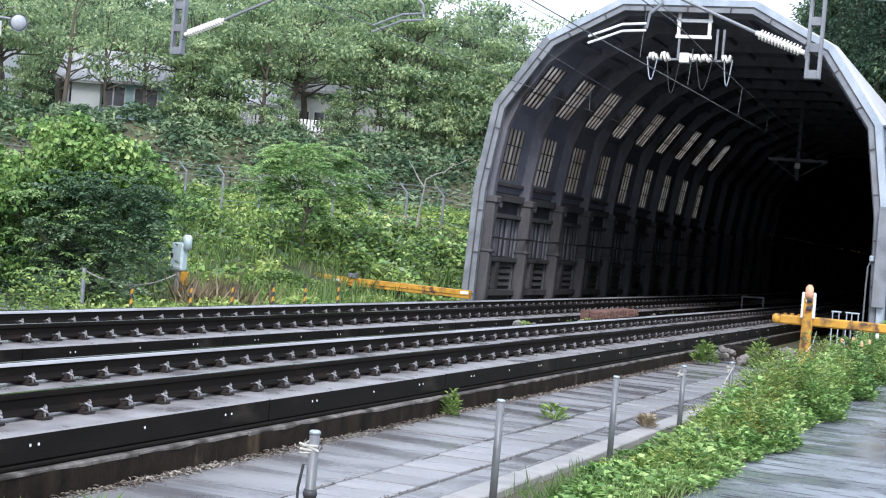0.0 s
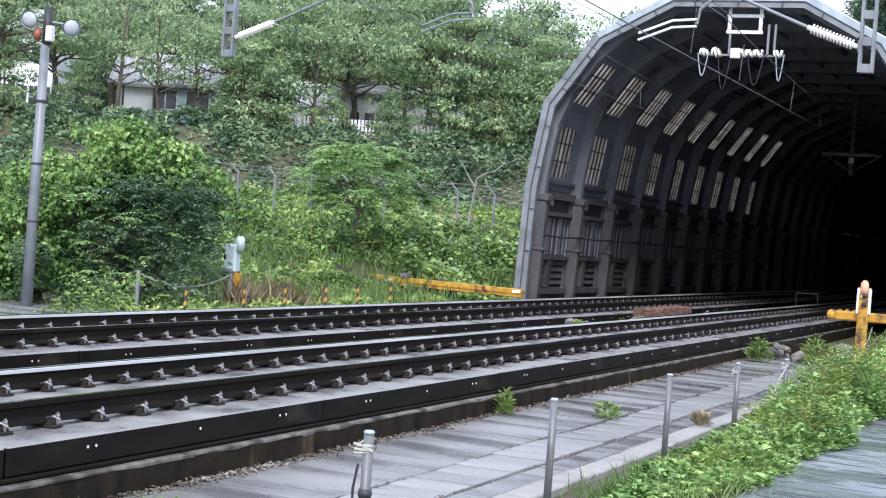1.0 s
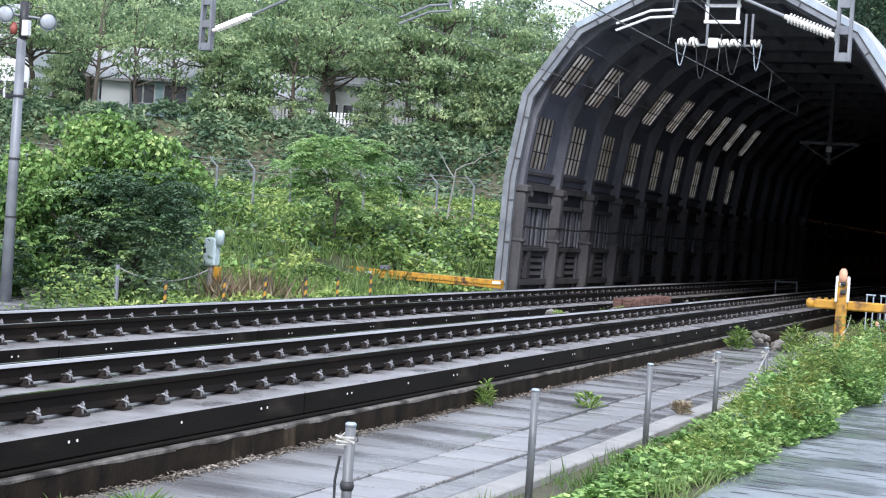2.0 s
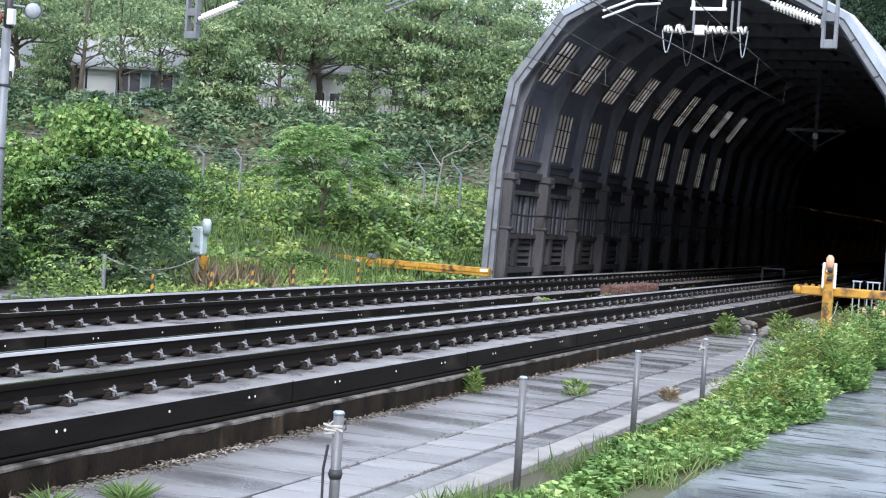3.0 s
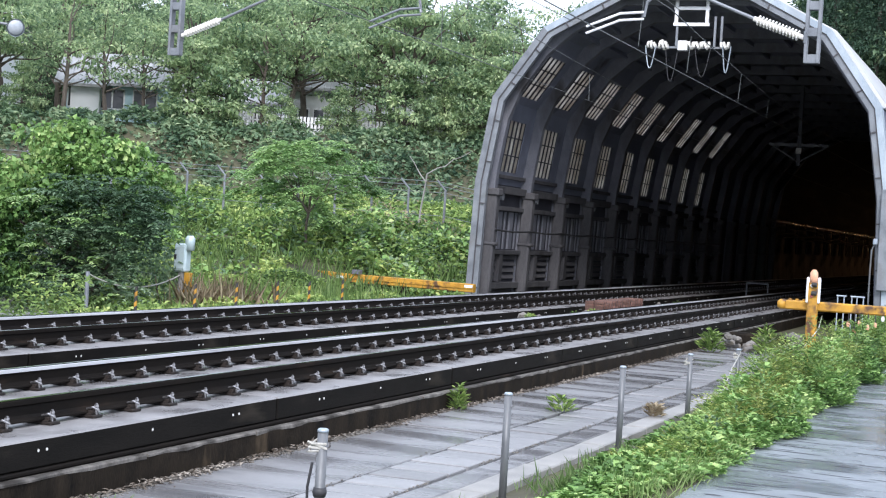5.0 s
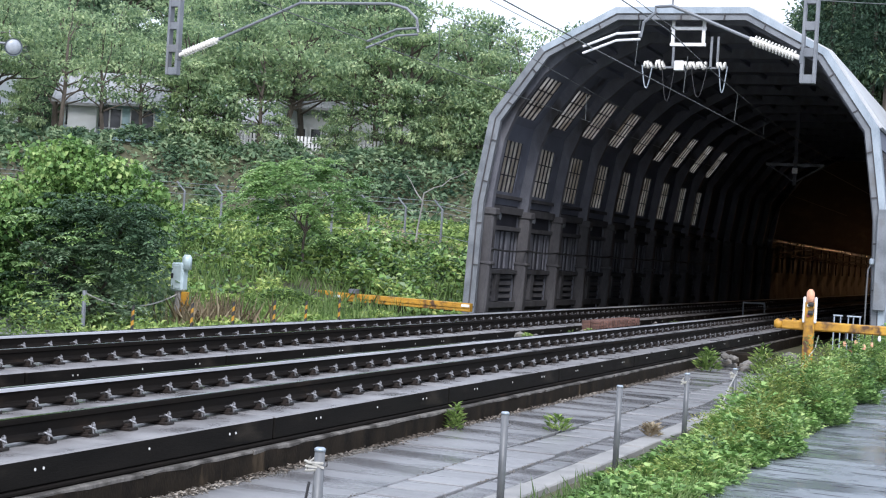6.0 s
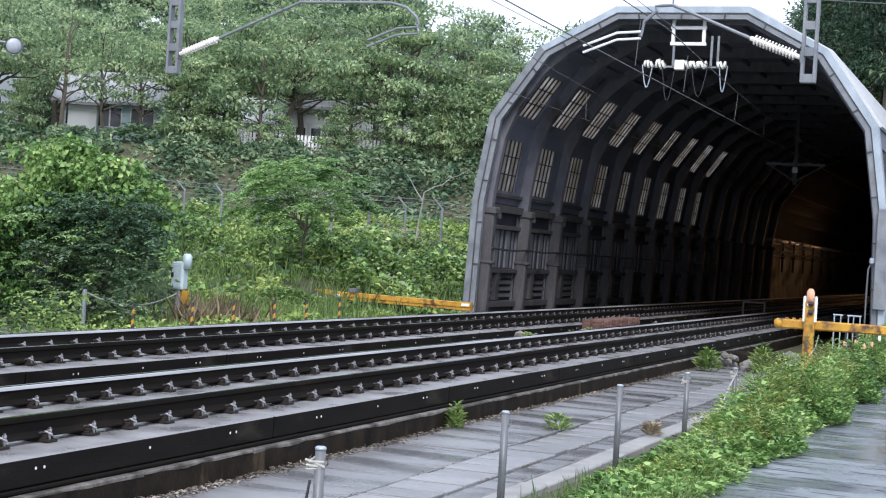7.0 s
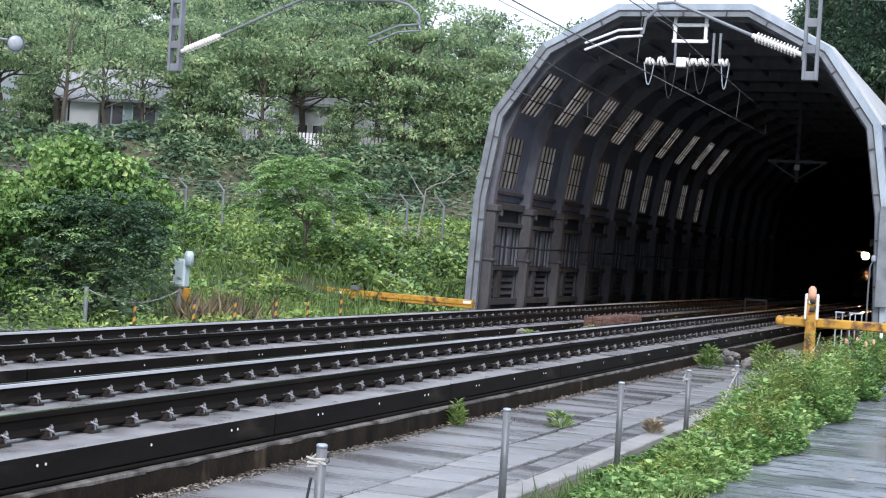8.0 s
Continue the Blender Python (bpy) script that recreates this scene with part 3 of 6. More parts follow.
def build_hood():
    hood = thing("tunnel_hood", (0, 0, 0), "dark steel tunnel entrance hood with a galvanised front rim", "tunnel hood")
    # front rim: outer and inner strip, each segment a piece
    o, mid, i = ring_points(-0.02), ring_points(0.17), ring_points(0.36)
    for k in range(len(o) - 1):
        bm = bmesh.new()
        band(bm, o[k:k + 2], mid[k:k + 2], HY - 0.06, HY + 0.5)
        # Left segments take darker steel in place of weaker sunlight on them.
        part("rim_flange", bm, GALV if k > 2 else GALV_D, hood, "galvanised rim flange")
        bm = bmesh.new()
        band(bm, [p for p in mid[k:k + 2]], i[k:k + 2], HY - 0.02, HY + 0.16)
        part("rim_web", bm, GALV_D, hood)
        # Dark strip drawn as the shadow line between flange and web.
        bm = bmesh.new()
        band(bm, mid[k:k + 2], ring_points(0.205)[k:k + 2], HY - 0.045, HY - 0.021)
        part("rim_joint", bm, COLUMN, hood, "dark shadow line along the rim")
        d = (mid[k + 1] - mid[k])
        ln = d.length
        n = max(2, round(ln / 1.25))
        for q in range(n):
            t = (q + 0.5) / n
            c0, c1 = mid[k].lerp(mid[k + 1], t), i[k].lerp(i[k + 1], t)
            bm = bmesh.new()
            u = d.normalized() * 0.02
            vs = [bm.verts.new((HX + p.x + s * u.x, y, p.y + s * u.y)) for p in (c0, c1) for s in (-1, 1) for y in (HY - 0.055, HY - 0.018)]
            bmesh.ops.convex_hull(bm, input=vs)
            part("stiffener", bm, COLUMN, hood)
    # outer skin, with openings left in the two louvred rows
    skin_o, skin_i = ring_points(0.02), ring_points(0.10)
    end = HY + BAY * BAYS
    for k in range(len(skin_o) - 1):
        louvred = k in (1, 2, 6, 7)
        bm = bmesh.new()
        if not louvred:
            band(bm, skin_o[k:k + 2], skin_i[k:k + 2], HY + 0.3, end)
        else:
            lo, hi = (0.15, 0.80) if k in (1, 7) else (0.10, 0.73)
            if k in (6, 7):
                lo, hi = 1 - hi, 1 - lo
            for t0, t1 in ((0.0, lo), (hi, 1.0)):
                band(bm, [skin_o[k].lerp(skin_o[k + 1], t) for t in (t0, t1)], [skin_i[k].lerp(skin_i[k + 1], t) for t in (t0, t1)], HY + 0.3, end)
            so, si = [skin_o[k].lerp(skin_o[k + 1], t) for t in (lo, hi)], [skin_i[k].lerp(skin_i[k + 1], t) for t in (lo, hi)]
            y = HY + 0.3
            for b in range(BAYS):
                oy = HY + (0.92 if k in (1, 7) else 1.05) + b * BAY
                if b > 8:
                    break
                band(bm, so, si, y, oy)
                y = oy + (2.5 if k in (1, 7) else 2.62)
            band(bm, so, si, y, end)
        # Lower wall skin near-black, so the gaps between slats hold painted shade.
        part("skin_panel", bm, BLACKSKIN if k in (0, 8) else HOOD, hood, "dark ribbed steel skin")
        if louvred:
            for b in range(9):
                first, wide = (0.92, 2.5) if k in (1, 7) else (1.05, 2.62)
                build_louvre(hood, k, HY + first + b * BAY, lo, hi, wide)
    # roof sheets outside
    out_o, out_i = ring_points(-0.10), ring_points(-0.01)
    bm = bmesh.new()
    band(bm, out_o[3:8], out_i[3:8], HY + 0.6, end)
    part("roof_sheet", bm, ROOFING, hood, "pale corrugated roof sheet")
    # ribs
    ro, ri = ring_points(0.10), ring_points(0.44)
    bm = bmesh.new()
    band(bm, ro, ri, -0.13, 0.13)
    rib_me = finish(bm, "rib", RIB)
    for b in range(BAYS + 1):
        r = new("rib", rib_me)
        r.parent = hood
        r.matrix_basis = pose(0, HY + 0.62 + b * BAY, 0)
    # broad columns that carry the ribs on the wall that is seen
    bm = bmesh.new()
    m, ln = seg_frame(0, 0)
    box(bm, 0.0, 3.72, -0.18, 0.18, 0.08, 0.48, 0.05, m)
    for c0, c1, w in ((3.62, 3.86, 0.24), (2.02, 2.14, 0.21), (0.02, 0.34, 0.25)):
        box(bm, c0, c1, -w, w, 0.06, 0.55, 0.04, m)
    column_me = finish(bm, "column", COLUMN)
    for b in range(BAYS + 1):
        r = new("column", column_me)
        r.parent = hood
        r.matrix_basis = pose(0, HY + 0.62 + b * BAY, 0)
    # haunch plates where the outline bends, on the wall that is seen
    for k in (1, 2, 3):
        bm = bmesh.new()
        p = ring_points(0.435)[k]
        q0, q1 = ring_points(0.435)[k - 1], ring_points(0.435)[k + 1]
        a, c = p + (q0 - p).normalized() * 0.55, p + (q1 - p).normalized() * 0.55
        vs = [bm.verts.new((HX + v.x, y, v.y)) for v in (p, a, c) for y in (-0.13, 0.13)]
        bmesh.ops.convex_hull(bm, input=vs)
        hm = finish(bm, "haunch", RIB)
        for b in range(9):
            r = new("haunch", hm)
            r.parent = hood
            r.matrix_basis = pose(0, HY + 0.62 + b * BAY, 0)
    # ceiling and upper purlins
    for k, ts in ((3, (0.2, 0.5, 0.8)), (4, (0.15, 0.5, 0.85)), (5, (0.2, 0.5, 0.8))):
        for t in ts:
            bm = bmesh.new()
            m, ln = seg_frame(k, 0)
            box(bm, ln * t - 0.05, ln * t + 0.05, HY + 0.4, end, 0.0, 0.16, 0, m)
            part("purlin", bm, HOOD, hood)
    # wall rails, upright slats, shutters in each bay of the visible wall
    for b in range(10):
        y0 = HY + 0.62 + b * BAY + 0.17
        y1 = y0 + BAY - 0.34
        for zz, th, dp in ((3.02, 0.24, 0.24), (2.42, 0.14, 0.20), (0.98, 0.14, 0.22), (-0.12, 0.20, 0.24), (3.46, 0.12, 0.16)):
            bm = bmesh.new()
            m, ln = seg_frame(0, 0)
            box(bm, zz + 0.82 - th / 2, zz + 0.82 + th / 2, y0, y1, -0.02, dp, 0.01, m)
            part("wall_rail", bm, COLUMN, hood)
        ys = np.linspace(y0 + 0.25, y1 - 0.25, 6)
        for j, yy in enumerate(ys):
            w = 0.17 if j in (1, 2, 4) else 0.06
            bm = bmesh.new()
            m, ln = seg_frame(0, 0)
            box(bm, 1.90, 3.14, yy - w, yy + w, 0.0, 0.05 if j % 2 else 0.07, 0.006, m)
            part("upright_slat", bm, RIB, hood)
        for j in range(4):
            for ya, yb in ((y0 + 0.12, y0 + 1.2), (y0 + 1.75, y1 - 0.15)):
                bm = bmesh.new()
                zc = 0.98 + j * 0.215
                m, ln = seg_frame(0, 0)
                box(bm, zc - 0.075, zc + 0.075, ya, yb, -0.015, 0.015, 0.004, m @ Matrix.Translation((zc, 0, 0.07)) @ Matrix.Rotation(0.5, 4, "Y") @ Matrix.Translation((-zc, 0, 0)))
                part("shutter_blade", bm, COLUMN, hood)
        bm = bmesh.new()
        m, ln = seg_frame(0, 0)
        box(bm, 0.82, 1.78, y0 + 1.28, y0 + 1.62, 0.0, 0.2, 0.01, m)
        part("shutter_post", bm, COLUMN, hood)
        bm = bmesh.new()
        m, ln = seg_frame(0, 0)
        tube(bm, [m @ Vector((3.62, y0 + 1.1, 0.0)), m @ Vector((3.62, y0 + 1.1, 0.2))], 0.12, 10)
        part("wall_lamp", bm, GALV_D, hood)
    # cable and conduit along the wall
    bm = bmesh.new()
    m, ln = seg_frame(0, 0)
    pts = []
    for s in range(61):
        yy = HY + 0.5 + s * 0.61
        pts.append(m @ Vector((2.55 - 0.05 * math.sin(math.pi * ((s * 0.61) % BAY) / BAY), yy, 0.5)))
    tube(bm, pts, 0.035, 6)
    part("wall_cable", bm, CABLE, hood)
    return hood


def build_louvre(hood, k, y, lo, hi, wide):
    """Daylight panel: steel frame, dark bars, slim translucent strips standing in for daylit gaps."""
    m, ln = seg_frame(k, y)
    a, b = ln * lo, ln * hi
    bm = bmesh.new()
    for x0, x1, q0, q1 in ((a - 0.06, a + 0.03, -0.06, wide + 0.06), (b - 0.03, b + 0.06, -0.06, wide + 0.06), (a + 0.03, b - 0.03, -0.06, 0.04), (a + 0.03, b - 0.03, wide - 0.04, wide + 0.06)):
        box(bm, x0, x1, q0, q1, -0.09, 0.005, 0, m)
    pan = part("daylight_panel", bm, HOOD, hood, "dark-framed daylight panel with pale strips")
    n = 6
    step = (wide - 0.08) / n
    half = step * 0.29
    for j in range(n):
        q = 0.04 + (j + 0.5) * step
        bm = bmesh.new()
        box(bm, a + 0.03, b - 0.03, q - half, q + half, -0.05, -0.021, 0, m)
        part("daylight_strip", bm, STRIP, pan)
        for s0, s1 in ((q - step / 2, q - half), (q + half, q + step / 2)):
            bm = bmesh.new()
            box(bm, a + 0.03, b - 0.03, s0, s1, -0.06, -0.02, 0, m)
            part("bar", bm, BLACKSKIN, pan)
    for t in (0.33, 0.67):
        bm = bmesh.new()
        c = a + (b - a) * t
        box(bm, c - 0.02, c + 0.02, 0.04, wide - 0.04, -0.04, -0.012, 0, m)
        part("bar", bm, BLACKSKIN, pan)


hood = build_hood()


def build_tunnel():
    """Concrete tunnel behind the hood."""
    y0, y1 = HY + BAY * BAYS, Y1 + 5
    n = 28
    o = [Vector((7.6 * math.cos(math.pi * (1 - t / n)), 2.7 + 7.3 * math.sin(math.pi * (1 - t / n)))) for t in range(n + 1)]
    i = [Vector((6.28 * math.cos(math.pi * (1 - t / n)), 2.7 + 6.55 * math.sin(math.pi * (1 - t / n)))) for t in range(n + 1)]
    o = [Vector((-7.6, -0.85))] + o + [Vector((7.6, -0.85))]
    i = [Vector((-6.28, -0.85))] + i + [Vector((6.28, -0.85))]
    # Lining colour darkened so the headlamp beam seems to stop at the side walls.
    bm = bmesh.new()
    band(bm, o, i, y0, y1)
    structure("wall_tunnel_lining", bm, LINING, "sooty concrete tunnel lining, coloured dark above the lamp beam", "tunnel")
    # Unseen cap added to keep outside light from the tunnel's far end.
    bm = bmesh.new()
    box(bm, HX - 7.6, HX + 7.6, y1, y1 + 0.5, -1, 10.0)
    structure("wall_tunnel_end", bm, LINING, "unseen cap over the far end of the tunnel", "tunnel")
    for s in (-1, 1):
        side = tagged(new("wall_tunnel_side"), "pale streaked concrete side wall of the tunnel", "tunnel", kind="structure")
        x = HX + s * 6.24
        bm = bmesh.new()
        box(bm, -0.04, 0.04, 0, 5.96, -0.85, 3.75, 0.02)
        me = finish(bm, "wall_panel", SIDEWALL)
        for k in range(20):
            o = new("wall_panel", me)
            o.parent = side
            o.matrix_basis = pose(x, y0 + 0.02 + 6.0 * k, 0)
        bm = bmesh.new()
        box(bm, x - 0.04, x + 0.04, y0 + 120.1, y1, -0.85, 3.75)
        part("wall_panel", bm, SIDEWALL, side)
        for z, r, m in ((3.52, 0.11, PIPE), (3.15, 0.05, CABLE), (2.72, 0.07, CABLE), (2.5, 0.05, CABLE)):
            bm = bmesh.new()
            pts = [(x - s * (0.22 + 0.03 * math.sin(q * 1.3 + z)), y0 + 0.2 + 2.0 * q, z + (0.0 if m is PIPE else 0.09 * math.sin(q * 0.9 + z * 4))) for q in range(41 if m is PIPE else 62)]
            tube(bm, pts, r, 8)
            part("wall_pipe" if m is PIPE else "wall_cable", bm, m, side, "bright steel pipe" if m is PIPE else "", smooth=True)
        bm = bmesh.new()
        box(bm, -0.06, 0.06, -0.09, 0.09, 1.4, 3.7, 0.01)
        box(bm, -0.12, 0.12, -0.2, 0.2, 2.35, 2.6, 0.01)
        me = finish(bm, "cable_bracket", BLACKSKIN)
        for k in range(24):
            o = new("cable_bracket", me)
            o.parent = side
            o.matrix_basis = pose(x - s * 0.16, y0 + 1.5 + 5.0 * k, 0)


build_tunnel()

# ---- vegetation ----
def limb(bm, rng, a, b, r0, r1, bend=0.12, n=4):
    a, b = Vector(a), Vector(b)
    L = (b - a).length
    pts = [a.lerp(b, t / n) + Vector(rng.normal(size=3)) * bend * L * (0.5 if 0 < t < n else 0) * 0.4 for t in range(n + 1)]
    tube(bm, pts, [r0 + (r1 - r0) * t / n for t in range(n + 1)], 6)
    return pts


def make_tree(seed, height, spread, leaf, material, layers=5, per=9, count=130, flat=0.33, base=0.35, label="", group="bank trees"):
    """A broadleaf tree: forked trunk, limbs and tiers of loose foliage with gaps."""
    rng = np.random.default_rng(seed)
    tree = thing("tree", (0, 0, 0), label, "tree", group)
    bm = bmesh.new()
    top = Vector((rng.normal() * 0.3, rng.normal() * 0.3, height * 0.72))
    limb(bm, rng, (0, 0, -0.3), top, height * 0.022, height * 0.009, 0.05, 6)
    centers, radii = [], []
    for k in range(layers):
        t = base + (0.97 - base) * k / (layers - 1)
        ring = spread * (1.0 - 0.75 * max(0, t - 0.55) / 0.45) * (0.75 + 0.25 * min(1, (t - base) / 0.2 + 0.4))
        m = max(3, round(per * ring / spread))
        for j in range(m):
            a = 2 * math.pi * (j + rng.random()) / m
            rr = ring * rng.uniform(0.35, 1.0)
            c = np.array([rr * math.cos(a), rr * math.sin(a), height * t + rng.normal() * height * 0.035 - 0.12 * rr])
            centers.append(c)
            s = spread * rng.uniform(0.24, 0.40)
            radii.append([s, s, s * flat * rng.uniform(0.8, 1.3)])
            if rng.random() < 0.6:
                h0 = height * min(0.70, t * rng.uniform(0.55, 0.85))
                limb(bm, rng, top * (h0 / top.z), c, height * 0.008, height * 0.002, 0.15, 4)
    part("trunk", bm, BARK, tree)
    part("crown", clump_mesh("crown", rng, centers, radii, count, leaf, 0.5, material, shell=0.15, up=1.3, droop=0.1), material, tree)
    return tree


def plant(tree, bearing, dist, scale, turn, z=None, squash=1.0):
    p = polar(bearing, dist)
    p.z = float(ground_z(p.x, p.y)) if z is None else z
    return copy_thing(tree, Matrix.Translation(p) @ Matrix.Rotation(turn, 4, "Z") @ Matrix.Diagonal((scale, scale, scale * squash, 1)))


def build_woods():
    rng = random.Random(9)
    kinds = [make_tree(31, 10.5, 4.8, 0.29, LEAF_TREE, 5, 10, 165, 0.20, 0.40, label="leafy green tree on the bank"),
             make_tree(32, 9.5, 4.8, 0.28, LEAF_TREE, 4, 11, 165, 0.16, 0.45, label="spreading tree with tiers of light foliage"),
             make_tree(33, 11.5, 4.2, 0.38, LEAF_DARK, 6, 10, 140, 0.42, 0.3, label="dense dark green tree on the hillside")]
    home = [(24.0, 93), (29.5, 95), (36.5, 118)]
    for tr, (b, d) in zip(kinds, home):
        p = polar(b, d)
        tr.matrix_basis = Matrix.Translation((p.x, p.y, float(ground_z(p.x, p.y))))
    front = [(39.6, 90, 1.0, 0), (37.6, 94, 0.95, 1), (33.4, 108, 0.95, 0), (31.0, 92, 0.9, 1), (27.2, 94, 1.05, 1), (22.6, 92, 1.0, 1), (20.6, 94, 0.88, 0), (18.6, 92, 0.85, 1), (35.6, 110, 1.15, 0), (26.8, 101, 1.2, 1)]
    for b, d, s, k in front:
        plant(kinds[k], b, d, s, rng.uniform(0, 6.28))
    thin = make_tree(36, 7.0, 3.0, 0.26, LEAF_TREE, 4, 7, 55, 0.2, 0.42, label="thin young tree before the blue house")
    p = polar(33.9, 91.5)
    thin.matrix_basis = Matrix.Translation((p.x, p.y, float(ground_z(p.x, p.y))))
    for b, d, s in ((32.5, 92, 0.9), (35.4, 91, 1.1), (28.3, 92, 1.0), (25.0, 92.5, 0.95), (23.6, 91, 1.05)):
        plant(thin, b, d, s, rng.uniform(0, 6.28))
    low = make_tree(34, 5.6, 2.7, 0.34, LEAF_TREE, 5, 9, 90, 0.42, 0.16, label="low leafy tree on the edge of the bank")
    p = polar(30.4, 91)
    low.matrix_basis = Matrix.Translation((p.x, p.y, float(ground_z(p.x, p.y)) - 0.5))
    for b, d, s in ((39.4, 89, 0.6), (36.9, 90.5, 0.5), (29.8, 90, 0.7), (27.6, 90, 0.45), (25.4, 91, 0.5), (23.0, 90, 0.75), (21.4, 91, 0.6), (20.2, 90, 0.8), (19.0, 91, 0.9)):
        plant(low, b, d, s, rng.uniform(0, 6.28))
    for row, d in enumerate((124, 142, 165, 195)):
        b = 39.5 + 0.7 * row
        while b > 14.5:
            s = rng.uniform(0.85, 1.2) * (1.0 + 0.12 * row)
            if b < 22.4:
                s *= (0.88, 0.96, 0.98, 1.02)[row]
            plant(kinds[rng.choice((0, 1, 2, 2) if b > 22.4 else (0, 1, 0, 2))], b, d + rng.uniform(-6, 6), s, rng.uniform(0, 6.28))
            b -= rng.uniform(2.4, 3.6)
    for b in (34.6, 33.2, 31.9, 30.4, 29.0, 27.8, 26.3, 25.1, 23.9):
        plant(kinds[2], b, 212 + rng.uniform(-8, 8), rng.uniform(1.35, 1.7), rng.uniform(0, 6.28))
    return kinds


KINDS = build_woods()


def build_conifer(seed, height):
    rng = np.random.default_rng(seed)
    tree = thing("conifer", (0, 0, 0), "tall dark conifer with a bare trunk beside the hood", "tree", "conifers")
    bm = bmesh.new()
    tube(bm, [(0, 0, -0.5), (0.05, 0, height * 0.5), (0, 0.05, height)], [0.20, 0.14, 0.03], 7)
    cs, rs = [], []
    for k in range(26):
        t = 0.25 + 0.75 * k / 25
        for j in range(4):
            a = rng.random() * 6.28
            r = (1 - t) * 2.6 + 0.5
            cs.append([r * 0.6 * math.cos(a), r * 0.6 * math.sin(a), height * t - 0.2 * r])
            rs.append([r * 0.5, r * 0.5, 0.30])
    part("trunk", bm, BARK, tree)
    part("crown", clump_mesh("crown", rng, cs, rs, 60, 0.30, 0.28, LEAF_FAR, droop=0.5, shell=0.1), LEAF_FAR, tree)
    return tree


conifer = build_conifer(5, 16)
conifer.matrix_basis = pose(0.2, 66, float(ground_z(0.2, 66)))
rng = random.Random(17)
for x, y, s in ((-13.2, 112, 1.2), (-15.6, 116, 1.1), (-11.0, 107, 1.0), (-14.4, 124, 1.3), (-9.2, 112, 1.3), (-6.0, 108, 1.2), (-11.5, 118, 1.3), (-4.0, 116, 1.3), (-7.6, 126, 1.5)):
    copy_thing(KINDS[2], Matrix.Translation((x, y, 10.0 + 0.03 * (y - 101))) @ Matrix.Rotation(x, 4, "Z") @ Matrix.Scale(s, 4))
for x, y in ((-10.0, 104), (-12.6, 105.5), (-14.2, 108), (-15.8, 112), (-11.6, 110), (-13.4, 118), (-9.4, 116), (-17.0, 120), (-5.0, 104), (-8.0, 106), (-11.0, 104.5), (-6.6, 111), (-9.6, 113), (-12.2, 110), (-3.4, 108), (-7.8, 120), (-2.6, 72), (-1.2, 63), (1.5, 75), (2.6, 64), (-2.8, 82), (0.6, 88), (3.5, 84), (-1.6, 95), (4.5, 96), (5.2, 70), (-2.4, 104), (2.0, 108)):
    copy_thing(conifer, Matrix.Translation((x, y, float(ground_z(x, y)) if x > -2.9 else 10.2 + 0.03 * (y - 101))) @ Matrix.Rotation(rng.uniform(0, 6), 4, "Z") @ Matrix.Scale(rng.uniform(0.9, 1.25), 4))


def weed_field(name, label, seed, b0, b1, d0, d1, density, leaf, high, material, ratio=0.55, patch=0.35, z_off=0.0):
    """Low tangle of leaves over a stretch of the bank, in uneven mounds."""
    rng = np.random.default_rng(seed)
    area = 0.5 * (d1 ** 2 - d0 ** 2) * radians(b1 - b0)
    n = int(area * density)
    b = np.radians(rng.uniform(b0, b1, n))
    d = np.sqrt(rng.uniform(d0 ** 2, d1 ** 2, n))
    x, y = -d * np.sin(b), d * np.cos(b)
    mound = 0.5 + 0.5 * np.sin(x * 0.9 + 1.3 * np.sin(y * 0.6)) * np.sin(y * 0.75 + np.cos(x * 0.5) * 1.5)
    mound = (1 - patch) + patch * 2 * (mound - 0.5) + 0.25 * np.sin(x * 3.1) * np.sin(y * 2.7)
    keep = (rng.random(n) < np.clip(mound + 0.25, 0.1, 1)) & (x < -15.5) & ~((y > 45.0) & (x > -17.4)) & ~((d0 > 40) & (x > -22.5) & (y < 45.4)) & ~((x > -22.2) & (y > 38.0) & (y < 45.4) & (rng.random(n) < 0.8))
    x, y, mound = x[keep], y[keep], mound[keep]
    h = high * np.clip(mound, 0.15, 1.6) * rng.random(len(x)) ** 0.5
    p = np.stack([x, y, ground_z(x, y) + h + z_off], 1)
    dr = rng.normal(size=p.shape)
    dr[:, 2] = dr[:, 2] * 0.5 + 0.15
    nr = rng.normal(size=p.shape) * 0.45
    nr[:, 2] += 0.8
    nr[:, 1] -= 0.3
    L = leaf * rng.uniform(0.6, 1.35, len(p))
    return tagged(new(name, leaves(name, p, dr, nr, L, L * ratio, material)), label, "weeds", kind="stuff")


def grass_field(name, label, seed, pts_fn, n, high, material, width=0.014, lean=0.35):
    rng = np.random.default_rng(seed)
    x, y = pts_fn(rng, n)
    p = np.stack([x, y, ground_z(x, y) - 0.02], 1)
    d = rng.normal(size=p.shape) * lean
    d[:, 2] = 1
    nr = rng.normal(size=p.shape)
    nr[:, 2] = 0.1
    L = high * rng.uniform(0.4, 1.25, len(p))
    return tagged(new(name, leaves(name, p, d, nr, L, np.full(len(p), width) * rng.uniform(0.7, 1.6, len(p)), material, 0.1)), label, "grass", kind="stuff")


def right_undergrowth():
    rng = np.random.default_rng(46)
    n = 9000
    x, y = rng.uniform(-3.2, 8, n), rng.uniform(50, 125, n)
    p = np.stack([x, y, ground_z(x, y) + 2.2 * rng.random(n) ** 1.5], 1)
    d = rng.normal(size=p.shape)
    nr = rng.normal(size=p.shape) * 0.5 + [0, -0.3, 0.8]
    L = 0.42 * rng.uniform(0.6, 1.3, n)
    tagged(new("hood_undergrowth", leaves("hood_undergrowth", p, d, nr, L, L * 0.5, LEAF_FAR)), "dark undergrowth beside the hood", "bushes", kind="stuff")


